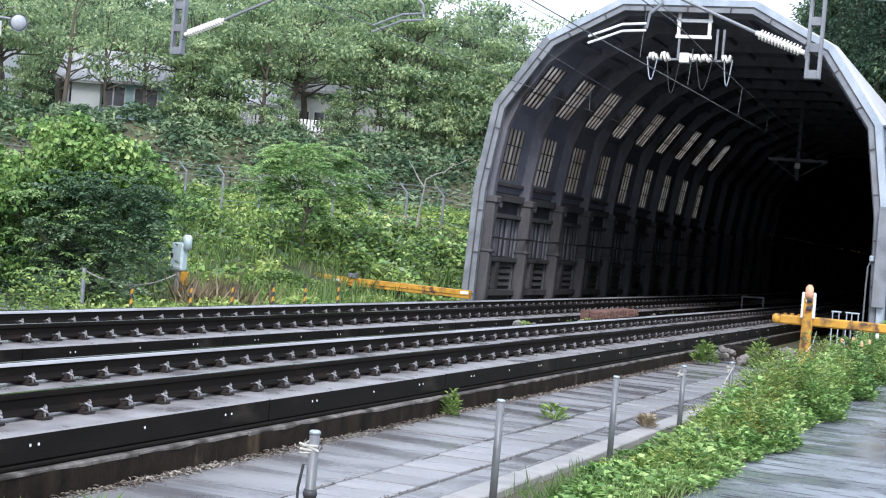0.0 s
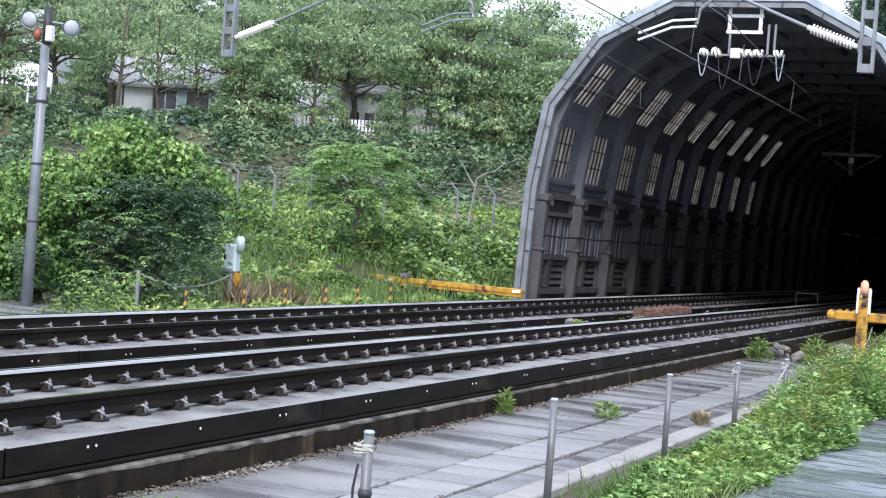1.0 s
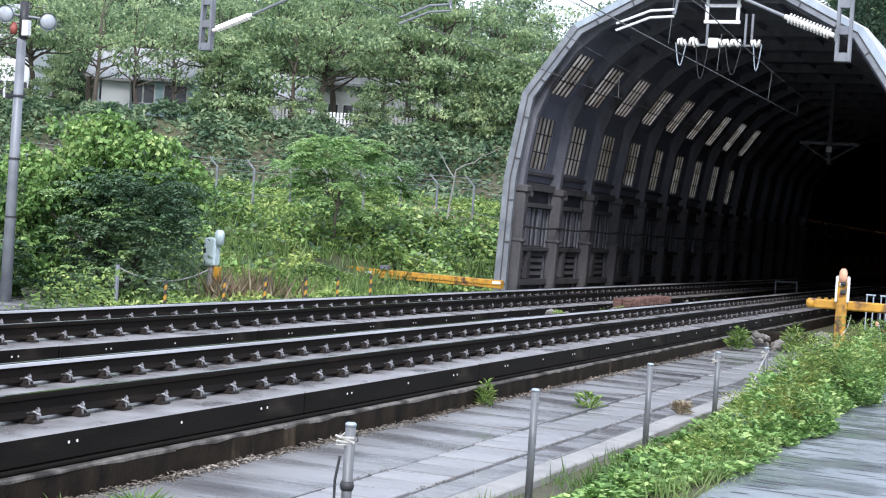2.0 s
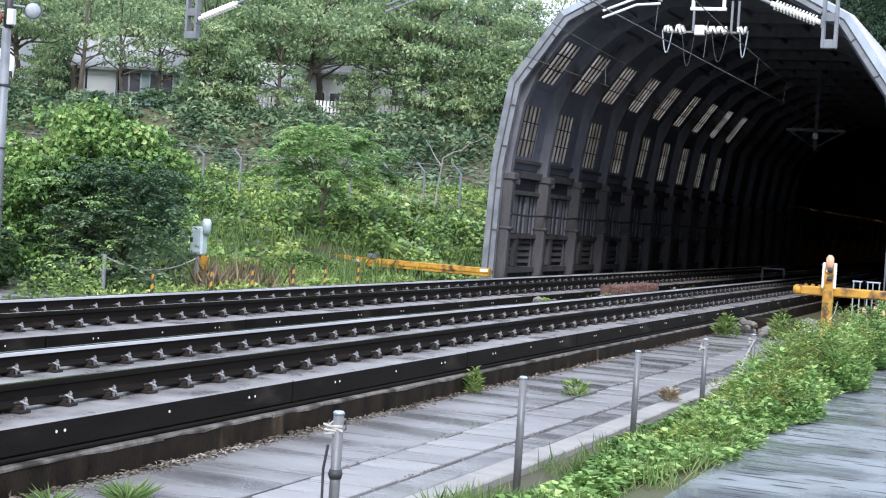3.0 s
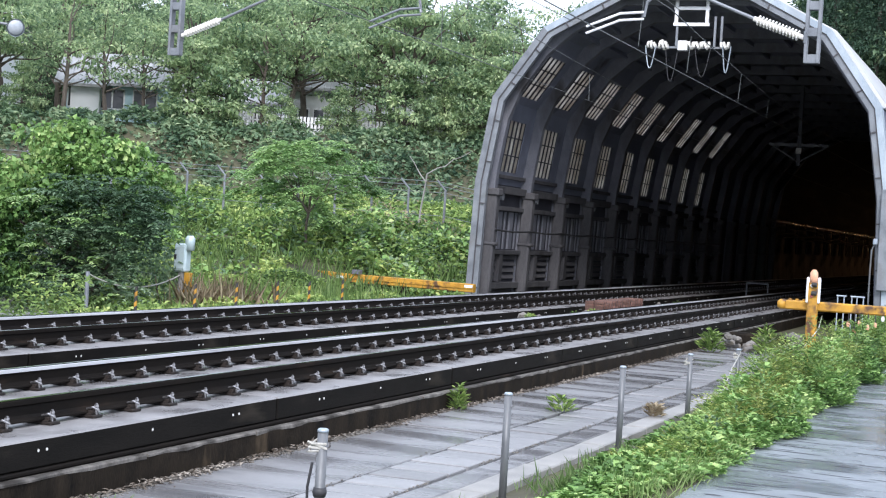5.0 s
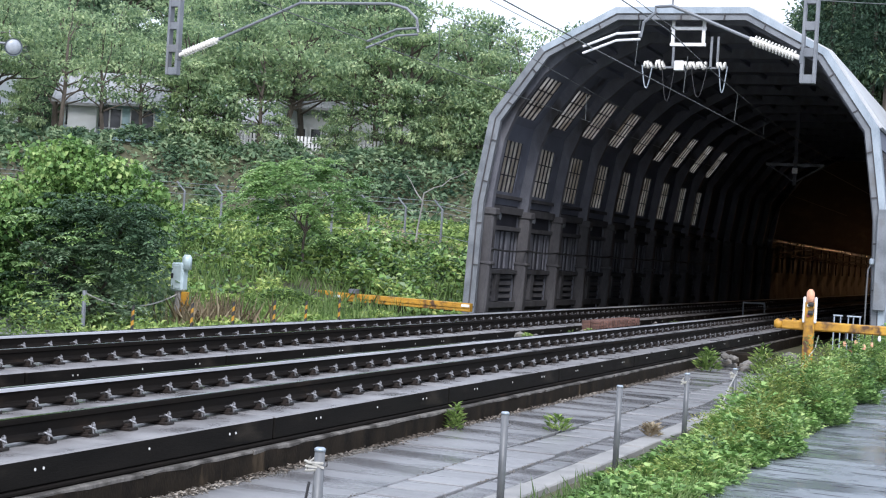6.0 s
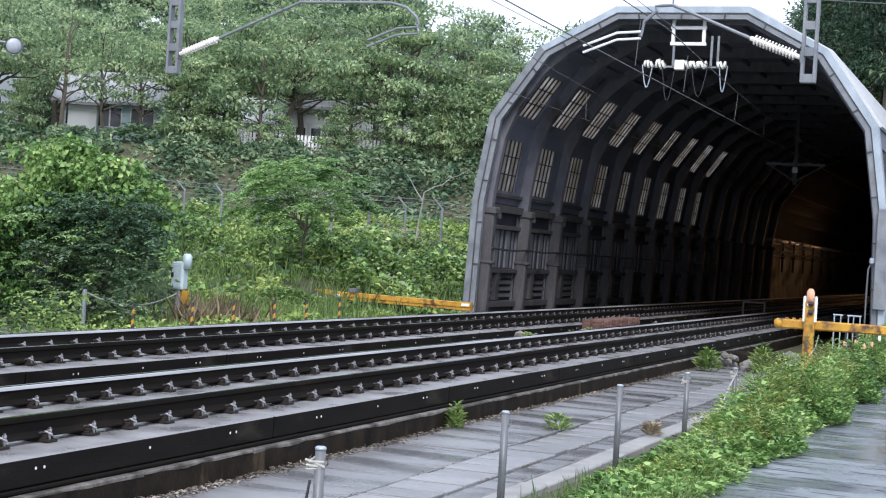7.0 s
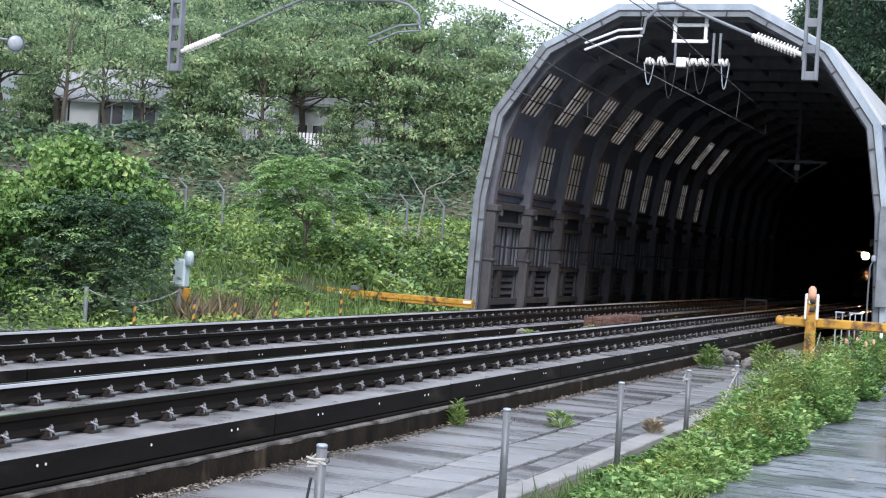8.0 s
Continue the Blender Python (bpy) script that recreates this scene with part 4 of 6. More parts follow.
right_undergrowth()
weed_field("fence_shrubs", "pinkish brown dry shrubs along the fence", 50, 20.3, 25.6, 59, 65.5, 30, 0.16, 1.5, LEAF_DRY, 0.35, 0.8)
dead = thing("dead_branch", (0, 0, 0), "bare grey branch rising from the weeds", "branch")
q = polar(22.3, 62)
bm = bmesh.new()
drng = np.random.default_rng(4)
zq = float(ground_z(q.x, q.y))
limb(bm, drng, (q.x, q.y, zq), (q.x + 0.3, q.y, zq + 2.6), 0.05, 0.03, 0.1, 4)
limb(bm, drng, (q.x + 0.25, q.y, zq + 2.3), (q.x - 0.5, q.y, zq + 3.3), 0.03, 0.012, 0.1, 4)
limb(bm, drng, (q.x + 0.3, q.y, zq + 2.6), (q.x + 1.9, q.y + 0.6, zq + 3.6), 0.03, 0.012, 0.15, 5)
part("branch_wood", bm, KERB, dead)
weed_field("bank_weeds", "tangle of light green weeds and vines on the bank", 41, 19.5, 40, 40.5, 64, 130, 0.22, 0.9, LEAF_WEED, 0.5, 0.75)
weed_field("bank_vines", "large-leaved vines over the bank", 42, 19.5, 40, 42, 64, 85, 0.18, 1.25, LEAF_VINE, 0.85, 0.95)
weed_field("upper_bank_weeds", "pale weeds below the fence", 43, 19.5, 40, 62, 80, 70, 0.26, 0.8, LEAF_WEED)
weed_field("bank_dark_weeds", "darker leafy weeds between the vines", 47, 19.5, 40, 41, 66, 40, 0.25, 1.1, LEAF_DARK, 0.5, 0.95, 0.05)
weed_field("steep_bank_bushes", "dark bushes on the steep bank", 44, 18, 41, 79, 91, 80, 0.36, 0.9, LEAF_DARK, 0.5, 0.6)
weed_field("hill_undergrowth", "dark undergrowth of the wooded hill", 45, 16, 42, 112, 215, 12, 0.75, 2.2, LEAF_DARK, 0.5, 0.5)

# ---- pinnate foliage: feathery compound leaves ----
def feather_mesh(name, rng, starts, ways, material, reach=0.62, pairs=8, leaf=0.13, droop=0.5):
    """Compound leaves: leaflets in pairs along a drooping stalk."""
    P, D, N, L = [], [], [], []
    for s, w in zip(starts, ways):
        w = np.array(w) / np.linalg.norm(w)
        side = np.cross(w, [0, 0, 1.0])
        side /= np.linalg.norm(side) + 1e-6
        ln = reach * rng.uniform(0.7, 1.25)
        for k in range(pairs):
            t = (k + 1) / pairs
            q = np.array(s) + w * ln * t + np.array([0, 0, -droop * ln * t * t * 0.6])
            for sg in (-1, 1):
                P.append(q)
                D.append(side * sg + w * 0.45 + np.array([0, 0, -0.25]) + rng.normal(size=3) * 0.15)
                N.append(np.array([0, 0, 1.0]) + rng.normal(size=3) * 0.3)
                L.append(leaf * rng.uniform(0.8, 1.2) * (1.1 - 0.4 * t))
    L = np.array(L)
    return leaves(name, np.array(P), np.array(D), np.array(N), L, L * 0.42, material, 0.15)


VIEW_R = Vector((0.93, 0.36, 0)).normalized()
VIEW_F = Vector((-0.36, 0.93, 0)).normalized()


def build_sapling():
    """Slender young tree with feathery leaves, leaning in gusts; tiers move apart."""
    rng = np.random.default_rng(51)
    p = polar(26.45, 51.5)
    z0 = float(ground_z(p.x, p.y))
    tree = thing("young_tree", (p.x, p.y, z0), "slender young tree with feathery light green leaves", "tree")
    H = 4.35 - z0
    bm = bmesh.new()
    limb(bm, rng, (0, 0, -0.2), VIEW_R * 0.12 + Vector((0, 0, H * 0.5)), 0.06, 0.04, 0.05, 5)
    fork = VIEW_R * 0.08 + Vector((0, 0, H * 0.34))
    for a, b, h in ((-1.15, 0.2, 0.78), (0.15, -0.3, 0.9), (1.0, 0.1, 0.74), (-0.45, 0.4, 0.86)):
        limb(bm, rng, fork + Vector((0, 0, H * 0.12 * abs(b))), VIEW_R * a + VIEW_F * b + Vector((0, 0, H * h)), 0.036, 0.012, 0.16, 5)
    tiers = []
    spec = [(0.42, 1.5, 7), (0.55, 2.0, 14), (0.68, 2.25, 30), (0.82, 2.05, 36), (0.95, 1.3, 26)]
    for t, r, n in spec:
        st, wy = [], []
        for j in range(n):
            a = rng.random() * 6.28
            rr = r * math.sqrt(rng.uniform(0.05, 1.0))
            c = VIEW_R * (rr * math.cos(a)) + VIEW_F * (rr * 0.7 * math.sin(a))
            z = H * t - 0.16 * rr + rng.normal() * 0.16
            st.append([c.x, c.y, z])
            o = c.normalized() if c.length > 0.01 else Vector((1, 0, 0))
            for q in range(5):
                b = rng.normal(size=3) * 0.6
                if q:
                    st.append(st[-1])
                wy.append([o.x + b[0], o.y + b[1], 0.25 + 0.3 * b[2]])
            if j % 5 == 0:
                limb(bm, rng, c * 0.4 + Vector((0, 0, H * rng.uniform(0.46, 0.6))), (c.x, c.y, z), 0.016, 0.005, 0.12, 4)
        tiers.append(tagged(part("foliage_tier", feather_mesh("foliage_tier", rng, st, wy, LEAF_TREE2, 0.72, 9, 0.20, 0.75), LEAF_TREE2, tree), kind="stuff"))
    part("trunk", bm, BARK, tree)
    return tree, tiers


LEAF_TREE2 = leaf_mat("young_tree_foliage", (0.11, 0.22, 0.085), (0.31, 0.47, 0.18), (0.56, 0.69, 0.34), 0.4)
sapling, sapling_tiers = build_sapling()


def build_thicket():
    """Vine-covered thicket: domed vine mass beside a darker feathery bush over a hollow."""
    rng = np.random.default_rng(61)
    p = polar(34.6, 38.0)
    th = thing("thicket", (p.x, p.y, -0.82), "large thicket overgrown with bright vines above dark feathery leaves", "shrub")
    for k in range(7):
        bm = bmesh.new()
        a = rng.random() * 6.28
        tip = VIEW_R * rng.uniform(-2.2, 2.2) + VIEW_F * rng.uniform(-0.8, 0.8) + Vector((0, 0, rng.uniform(2.0, 3.6)))
        limb(bm, rng, tuple(VIEW_R * rng.uniform(-0.8, 1.6)), tip, 0.07, 0.02, 0.15, 5)
        part("stem", bm, BARK, th)
    vines = []
    # vine mounds: lateral, depth, height, radius
    mounds = [(-2.9, 0.2, 1.2, 1.25), (-2.2, 0.0, 2.5, 1.15), (-1.2, 0.2, 3.35, 1.0), (-0.3, 0.3, 3.6, 0.95), (0.7, 0.3, 3.35, 0.9), (1.5, 0.4, 2.9, 0.75), (-3.6, 0.4, 2.0, 1.1), (-1.4, -0.3, 2.2, 0.8), (-2.6, -0.5, 0.7, 0.9), (-4.4, 0.4, 1.4, 1.3), (-1.6, -0.7, 0.9, 0.6), (-0.2, 0.0, 2.9, 0.7)]
    for grp in (mounds[:4], mounds[4:8], mounds[8:]):
        cs, rs = [], []
        for a, b, z, r in grp:
            for q in range(16):
                g = rng.normal(size=3)
                g /= np.linalg.norm(g)
                c = VIEW_R * a + VIEW_F * b + Vector((0, 0, z)) + Vector(g) * r * 0.8
                cs.append(c[:])
                rs.append([0.34 * r + 0.08] * 2 + [0.26 * r])
        me = clump_mesh("vine_mass", rng, cs, rs, 85, 0.15, 0.85, LEAF_VINE, droop=0.5, shell=0.4, up=0.55)
        vines.append(part("vine_mass", me, LEAF_VINE, th))
    dark = []
    for rows in (0, 1):
        st, wy = [], []
        for q in range(130):
            a = rng.uniform(-0.5, 2.15) if rows == 0 else rng.uniform(-2.2, 2.0)
            z = rng.uniform(1.6, 3.1) - 0.28 * max(0, a - 1.6) if rows == 0 else rng.uniform(0.25, 1.5)
            b = rng.uniform(-1.9, 0.3)
            if rows == 1 and -1.3 < a < 0.6 and z > 0.7:
                b += 1.4
            c = VIEW_R * a + VIEW_F * b
            for k in range(3):
                st.append([c.x, c.y, z])
                o = VIEW_R * rng.normal() - VIEW_F * 0.5
                wy.append([o.x, o.y, 0.25 + 0.25 * rng.normal()])
        dark.append(part("feather_foliage", feather_mesh("feather_foliage", rng, st, wy, LEAF_FEATHER, 0.6, 8, 0.17, 0.7), LEAF_DARK, th, "dark feathery leaves"))
    # Lighter fronds added as highlights and pale leaf undersides on the dark bush.
    st, wy = [], []
    for q in range(45):
        a, b = rng.uniform(-1.2, 1.6), rng.uniform(-2.1, -0.9)
        z = rng.uniform(0.3, 2.6) - 0.2 * max(0, a - 1.2)
        c = VIEW_R * a + VIEW_F * b
        for k in range(2):
            st.append([c.x, c.y, z])
            o = VIEW_R * rng.normal() - VIEW_F * 0.6
            wy.append([o.x, o.y, 0.3 + 0.2 * rng.normal()])
    dark.append(part("feather_foliage", feather_mesh("feather_foliage", rng, st, wy, LEAF_TREE2, 0.5, 6, 0.17, 0.6), LEAF_TREE2, th, "lighter feathery leaves for highlights and pale undersides"))
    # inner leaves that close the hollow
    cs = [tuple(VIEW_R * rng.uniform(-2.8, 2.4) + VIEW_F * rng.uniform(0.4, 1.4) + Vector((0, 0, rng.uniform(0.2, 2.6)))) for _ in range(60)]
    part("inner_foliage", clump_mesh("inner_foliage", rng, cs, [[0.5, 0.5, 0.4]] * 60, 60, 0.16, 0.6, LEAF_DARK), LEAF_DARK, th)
    return th, vines, dark


thicket, vines, feathers = build_thicket()

# low plants at the foot of the bank
weed_field("pole_weeds", "bushy green weeds round the foot of the lamp pole", 53, 34.2, 41, 27.5, 32.5, 150, 0.13, 1.05, LEAF_WEED, 0.4, 0.9)
weed_field("verge_weeds", "low weeds along the far side of the track", 46, 21, 34.5, 28, 41, 60, 0.14, 0.42, LEAF_WEED, 0.5, 0.6)


def verge(rng, n):
    y = rng.uniform(18, 45, n)
    x = -15.6 - rng.random(n) ** 1.5 * 5.5
    ok = (np.sin(y * 1.9) + np.sin(y * 0.7 + x) > -0.6) & ((y > 28) | (rng.random(n) < 0.25))
    return x[ok], y[ok]


def dry(rng, n):
    c = rng.integers(0, 2, n)
    x = np.where(c == 0, -18.8, -18.5) + rng.normal(size=n) * 0.42
    y = np.where(c == 0, 32.6, 33.3) + rng.normal(size=n) * 0.35
    return x, y


grass_field("verge_grass", "tall green grass along the far track", 47, verge, 2200, 0.5, LEAF_GRASS, 0.016)
grass_field("dry_stalks", "dry brown stalks beside the relay box", 48, dry, 450, 1.0, LEAF_DRY, 0.012, 0.5)


def slope_grass(rng, n):
    b, d = np.radians(rng.uniform(19.5, 39, n)), rng.uniform(41, 66, n)
    x, y = -d * np.sin(b), d * np.cos(b)
    ok = (x < -17.6) & (np.sin(x * 0.8) * np.sin(y * 0.55 + 1) > -0.3)
    return x[ok], y[ok]


grass_field("slope_grass", "pale tall grass among the weeds on the bank", 49, slope_grass, 9000, 0.8, LEAF_GRASS, 0.014)



def track_edge(rng, n):
    y = rng.uniform(24, 45, n)
    ok = np.sin(y * 2.9) + np.sin(y * 1.3) > -0.7
    return (-15.55 - 0.7 * rng.random(n))[ok], y[ok]


grass_field("edge_grass", "ragged grass along the edge of the far track", 52, track_edge, 2600, 0.42, LEAF_GRASS, 0.018, 0.5)

# weed strip between the kerb and the road: single plants of many heights, creepers at the edge
def strip_weeds():
    rng = np.random.default_rng(71)
    mats = {"leafy_weeds": (LEAF_WEED, 0.062, 0.45), "creeping_weeds": (LEAF_VINE, 0.08, 0.8), "olive_weeds": (LEAF_OLIVE, 0.064, 0.28), "dark_weeds": (LEAF_DARK, 0.06, 0.45)}
    store = {k: ([], [], []) for k in mats}
    y = 11.2
    while y < 47:
        lo = -4.12 + 0.10 * math.sin(y * 1.1) + 0.08 * min(3.0, max(0, 16.5 - y))
        hi = -2.98 - 0.2 * min(2.5, max(0, 17 - y)) + 0.16 * math.sin(y * 1.3) + 0.08 * math.sin(y * 4.1)
        for _ in range(4):
            x = rng.uniform(lo, max(lo + 0.15, hi))
            edge = min(1.0, 0.25 + 1.6 * (hi - x), 0.35 + (1.0 if y > 21 else 0.75) * (x - lo) / 0.5)
            tall = rng.choice([0.22, 0.36, 0.55, 0.80], p=[0.36, 0.32, 0.21, 0.11]) * rng.uniform(0.8, 1.15)
            h = tall * edge * (0.38 + 0.67 * min(1, max(0.0, (y - 16) / 8))) * (1.25 if y > 20 else 1.0)
            kind = "creeping_weeds" if (h < 0.22 or hi - x < 0.22) else rng.choice(["leafy_weeds", "olive_weeds", "creeping_weeds", "dark_weeds"], p=[0.46, 0.32, 0.18, 0.04])
            n = int(28 + 230 * h)
            t = rng.random(n)
            r = (0.05 + 0.16 * np.sin(np.pi * np.clip(t * 0.8 + 0.15, 0, 1))) * (0.8 + h * 0.5)
            a = rng.random(n) * 6.28
            rr = np.sqrt(rng.random(n)) * r
            lean = rng.normal(size=2) * 0.12
            p = np.stack([x + rr * np.cos(a) + lean[0] * t * h, y + rr * np.sin(a) + lean[1] * t * h, -0.81 + 0.03 + t * h], 1)
            d = np.stack([np.cos(a), np.sin(a), 0.35 + 0.5 * t - 0.3 * rng.random(n)], 1)
            nr = np.stack([-0.4 * np.cos(a), -0.4 * np.sin(a), np.ones(n)], 1) + rng.normal(size=(n, 3)) * 0.3
            for lst, v in zip(store[kind], (p, d, nr)):
                lst.append(v)
        y += 0.095 if y < 24 else 0.12
    for name, (m, leaf, ratio) in mats.items():
        p, d, nr = (np.concatenate(v) for v in store[name])
        L = leaf * rng.uniform(0.55, 1.35, len(p))
        tagged(new(name, leaves(name, p, d, nr, L, L * ratio, m)), name.replace("_", " ") + " between the kerb and the wet road", "weeds", kind="stuff")


LEAF_OLIVE = leaf_mat("olive_foliage", (0.06, 0.09, 0.025), (0.28, 0.33, 0.085), (0.58, 0.56, 0.20), 0.35)
strip_weeds()


def strip_pts(rng, n):
    y = 11.2 + 35 * rng.random(n) ** 2.0
    ok = np.sin(y * 2.3) + np.sin(y * 0.9) > -0.2
    x = rng.uniform(-4.1, -3.0, n) - 0.15 * rng.random(n) * np.clip(17 - y, 0, 3)
    return x[ok], y[ok]


grass_field("strip_grass", "grass blades among the roadside weeds", 73, strip_pts, 9000, 0.27, LEAF_GRASS, 0.008, 0.55)


def kerb_pts(rng, n):
    return rng.uniform(-4.2, -3.4, n), rng.uniform(7, 15, n)


grass_field("kerb_grass", "short grass beside the kerb", 76, kerb_pts, 2000, 0.13, LEAF_GRASS, 0.008, 0.6)


def low_verge(rng, n):
    y = rng.uniform(30, 45.3, n)
    return -15.7 - np.where(y > 43.2, 1.2, 7.0) * rng.random(n), y


def low_weeds():
    rng = np.random.default_rng(74)
    x, y = low_verge(rng, 30000)
    p = np.stack([x, y, ground_z(x, y) + 0.48 * rng.random(len(x)) * (0.5 + 0.5 * np.sin(x * 2) * np.sin(y * 1.4))], 1)
    d = rng.normal(size=p.shape)
    d[:, 2] = np.abs(d[:, 2]) * 0.6
    nr = rng.normal(size=p.shape) * 0.4 + [0, -0.2, 0.9]
    L = 0.15 * rng.uniform(0.6, 1.4, len(p))
    tagged(new("low_weeds", leaves("low_weeds", p, d, nr, L, L * 0.5, LEAF_WEED)), "low weeds in front of the rusty barrier", "weeds", kind="stuff")


low_weeds()
grass_field("low_grass", "short grass in front of the rusty barrier", 75, low_verge, 900, 0.35, LEAF_GRASS, 0.014)


def small_plant(name, label, x, y, z, seed, r, h, n, leaf, material, ratio=0.35):
    rng = np.random.default_rng(seed)
    a = rng.random(n) * 6.28
    t = rng.random(n)
    p = np.stack([x + np.cos(a) * r * t * 0.7, y + np.sin(a) * r * t * 0.7, z + h * rng.random(n) * (1 - 0.4 * t)], 1)
    d = np.stack([np.cos(a), np.sin(a), 0.5 + 0.5 * rng.random(n)], 1)
    nr = rng.normal(size=p.shape) * 0.3 + [0, 0, 1]
    L = leaf * rng.uniform(0.7, 1.3, n)
    ob = new(name, leaves(name, p, d, nr, L, L * ratio, material))
    return tagged(ob, label, "plant", "weeds in the paving joints")


small_plant("weed_plant", "bushy green weed at the foot of the slab", -6.98, 18.8, -0.74, 81, 0.14, 0.34, 190, 0.085, LEAF_WEED)
small_plant("weed_plant", "broad green weed in a paving joint", -5.84, 19.7, -0.74, 82, 0.20, 0.22, 90, 0.11, LEAF_WEED)
small_plant("weed_plant", "small brownish weed by the kerb", -4.72, 20.3, -0.74, 83, 0.14, 0.16, 130, 0.10, LEAF_DRY)
small_plant("grass_tuft", "spiky green grass tuft on the walkway", -6.33, 9.8, -0.76, 84, 0.09, 0.08, 100, 0.24, LEAF_GRASS, 0.06)
small_plant("grass_tuft", "spiky green grass tuft beside the gravel", -6.72, 9.4, -0.78, 85, 0.07, 0.06, 60, 0.2, LEAF_GRASS, 0.06)
small_plant("weed_plant", "leafy weed at the end of the walkway", -6.7, 33.8, -0.74, 86, 0.35, 0.5, 260, 0.14, LEAF_WEED)
small_plant("weed_plant", "leafy weed at the end of the walkway", -5.6, 34.4, -0.74, 87, 0.35, 0.65, 260, 0.14, LEAF_WEED)
for k, (x, y) in enumerate(((-10.2, 31.6), (-9.95, 34.2), (-10.1, 36.2), (-9.9, 44.6))):
    small_plant("weed_plant", "small weed among the rubble between the tracks", x, y, -0.32, 90 + k, 0.16, 0.22, 110, 0.09, LEAF_WEED)

# ---- overhead line ----
def build_portal_frame():
    """Overhead line gantry: crossbeam on legs beyond the picture, slotted drop posts, brackets and insulators."""
    g = thing("line_gantry", (0, 30.6, 0), "grey steel overhead line gantry with slotted drop posts", "gantry")
    bm = bmesh.new()
    for z in (9.2, 10.0):
        box(bm, -27, 3.2, -0.12, 0.12, z - 0.08, z + 0.08, 0.01)
    for k in range(30):
        x = -26.5 + k
        tube(bm, [(x, 0, 9.2), (x + 0.5, 0, 10.0), (x + 1, 0, 9.2)], 0.03, 5)
    part("crossbeam", bm, GALV_D, g)
    for x in (-27, 3.2):
        bm = bmesh.new()
        tube(bm, [(x, 0, -0.9), (x, 0, 10.1)], [0.2, 0.15], 12)
        part("leg", bm, GALV_D, g)
    for x, z0 in ((-18.78, 5.2), (-4.45, 5.26)):
        post = None
        for s in (-1, 1):
            bm = bmesh.new()
            box(bm, x + s * 0.12 - 0.03, x + s * 0.12 + 0.03, -0.09, 0.09, z0, 9.15, 0.006)
            ob = part("drop_post", bm, GALV_D, g)
            post = post or ob
        z = z0
        while z < 9.1:
            bm = bmesh.new()
            box(bm, x - 0.10, x + 0.10, -0.075, -0.045, z, z + 0.17, 0.004)
            box(bm, x - 0.10, x + 0.10, 0.045, 0.075, z, z + 0.17, 0.004)
            part("batten", bm, GALV_D, g)
            z += 0.52
    # brackets: insulator, sloping tube, curved arm, steady arm
    for x0, sg, zi, reach, tip in ((-18.62, 1, 5.66, 3.0, -12.95), (-4.62, -1, 5.76, 2.6, -7.65)):
        a, b = Vector((x0, 0, zi)), Vector((x0 + sg * 1.0, 0, zi + 0.37))
        bm = bmesh.new()
        tube(bm, [a, b], 0.05, 8)
        for k in range(13):
            c = a.lerp(b, 0.12 + 0.78 * k / 12)
            d = (b - a).normalized() * 0.012
            tube(bm, [c - d, c + d], 0.105 if sg < 0 else 0.085, 10)
        ins = part("insulator", bm, CERAMIC, g, "ribbed white insulator")
        bm = bmesh.new()
        box(bm, min(x0, x0 - sg * 0.06), max(x0, x0 - sg * 0.06), -0.1, 0.1, zi - 0.12, zi + 0.12, 0.01)
        part("clamp", bm, GALV_D, ins)
        c = Vector((x0 + sg * reach, 0, zi + 0.37 + (reach - 1.0) * 0.41))
        bm = bmesh.new()
        e = Vector((tip, 0, c.z - 0.02))
        pts = [b, c, c.lerp(e, 0.5), c.lerp(e, 0.82), e + Vector((-sg * 0.1, 0, -0.1)), e + Vector((sg * 0.15, 0, -0.32)), e + Vector((sg * 0.2, 0, -0.62))]
        tube(bm, pts, 0.034, 8)
        part("bracket_arm", bm, GALV_D, g)
        bm = bmesh.new()
        tube(bm, [c, c + Vector((0, 0, 9.2 - c.z))], 0.02, 6)
        part("stay", bm, GALV_D, g)
        for dz in (0.0, -0.14):
            bm = bmesh.new()
            s = e + Vector((sg * 0.2, 0, -0.52 + dz))
            w = -1 if sg < 0 else -1
            tube(bm, [s, s + Vector((w * 0.5, 0, -0.03)), s + Vector((w * 1.2, 0, -0.30))], 0.026, 8)
            part("steady_arm", bm, WHITE if sg < 0 else GALV_D, g)
    return g


build_portal_frame()


def wire(name, label, pts, r=0.012):
    bm = bmesh.new()
    tube(bm, pts, r, 6)
    return tagged(new(name, finish(bm, name, COPPER)), label, "wire", "overhead wires")


def sag(a, b, s, n=14):
    a, b = Vector(a), Vector(b)
    return [a.lerp(b, t / n) - Vector((0, 0, s * 4 * (t / n) * (1 - t / n))) for t in range(n + 1)]


wire("contact_wire", "dark contact wire above the track", [(-8.7, -10, 5.92), (-8.85, 30.6, 5.92), (-8.6, 66, 5.85), (-8.44, 110, 5.8)], 0.013)
wire("messenger_wire", "dark messenger wire above the contact wire", sag((-8.5, -12, 7.9), (-8.6, 36, 7.15), 0.35) + sag((-8.6, 36.2, 7.15), (-8.55, 70, 6.5), 0.35)[1:], 0.013)
wire("contact_wire", "dark contact wire above the further track", [(-12.8, -10, 5.66), (-12.8, 30.6, 5.66), (-12.74, 70, 5.66), (-12.74, 110, 5.66)], 0.009)
wire("messenger_wire", "dark messenger wire above the further track", sag((-12.8, -12, 7.6), (-12.85, 36, 6.9), 0.4) + sag((-12.85, 36.2, 6.9), (-12.8, 70, 6.5), 0.3)[1:], 0.009)
wire("feeder_wire", "thin feeder wire to the tunnel mouth", sag((-14.1, -10, 8.6), (-13.9, 45.3, 8.23), 0.1), 0.011)
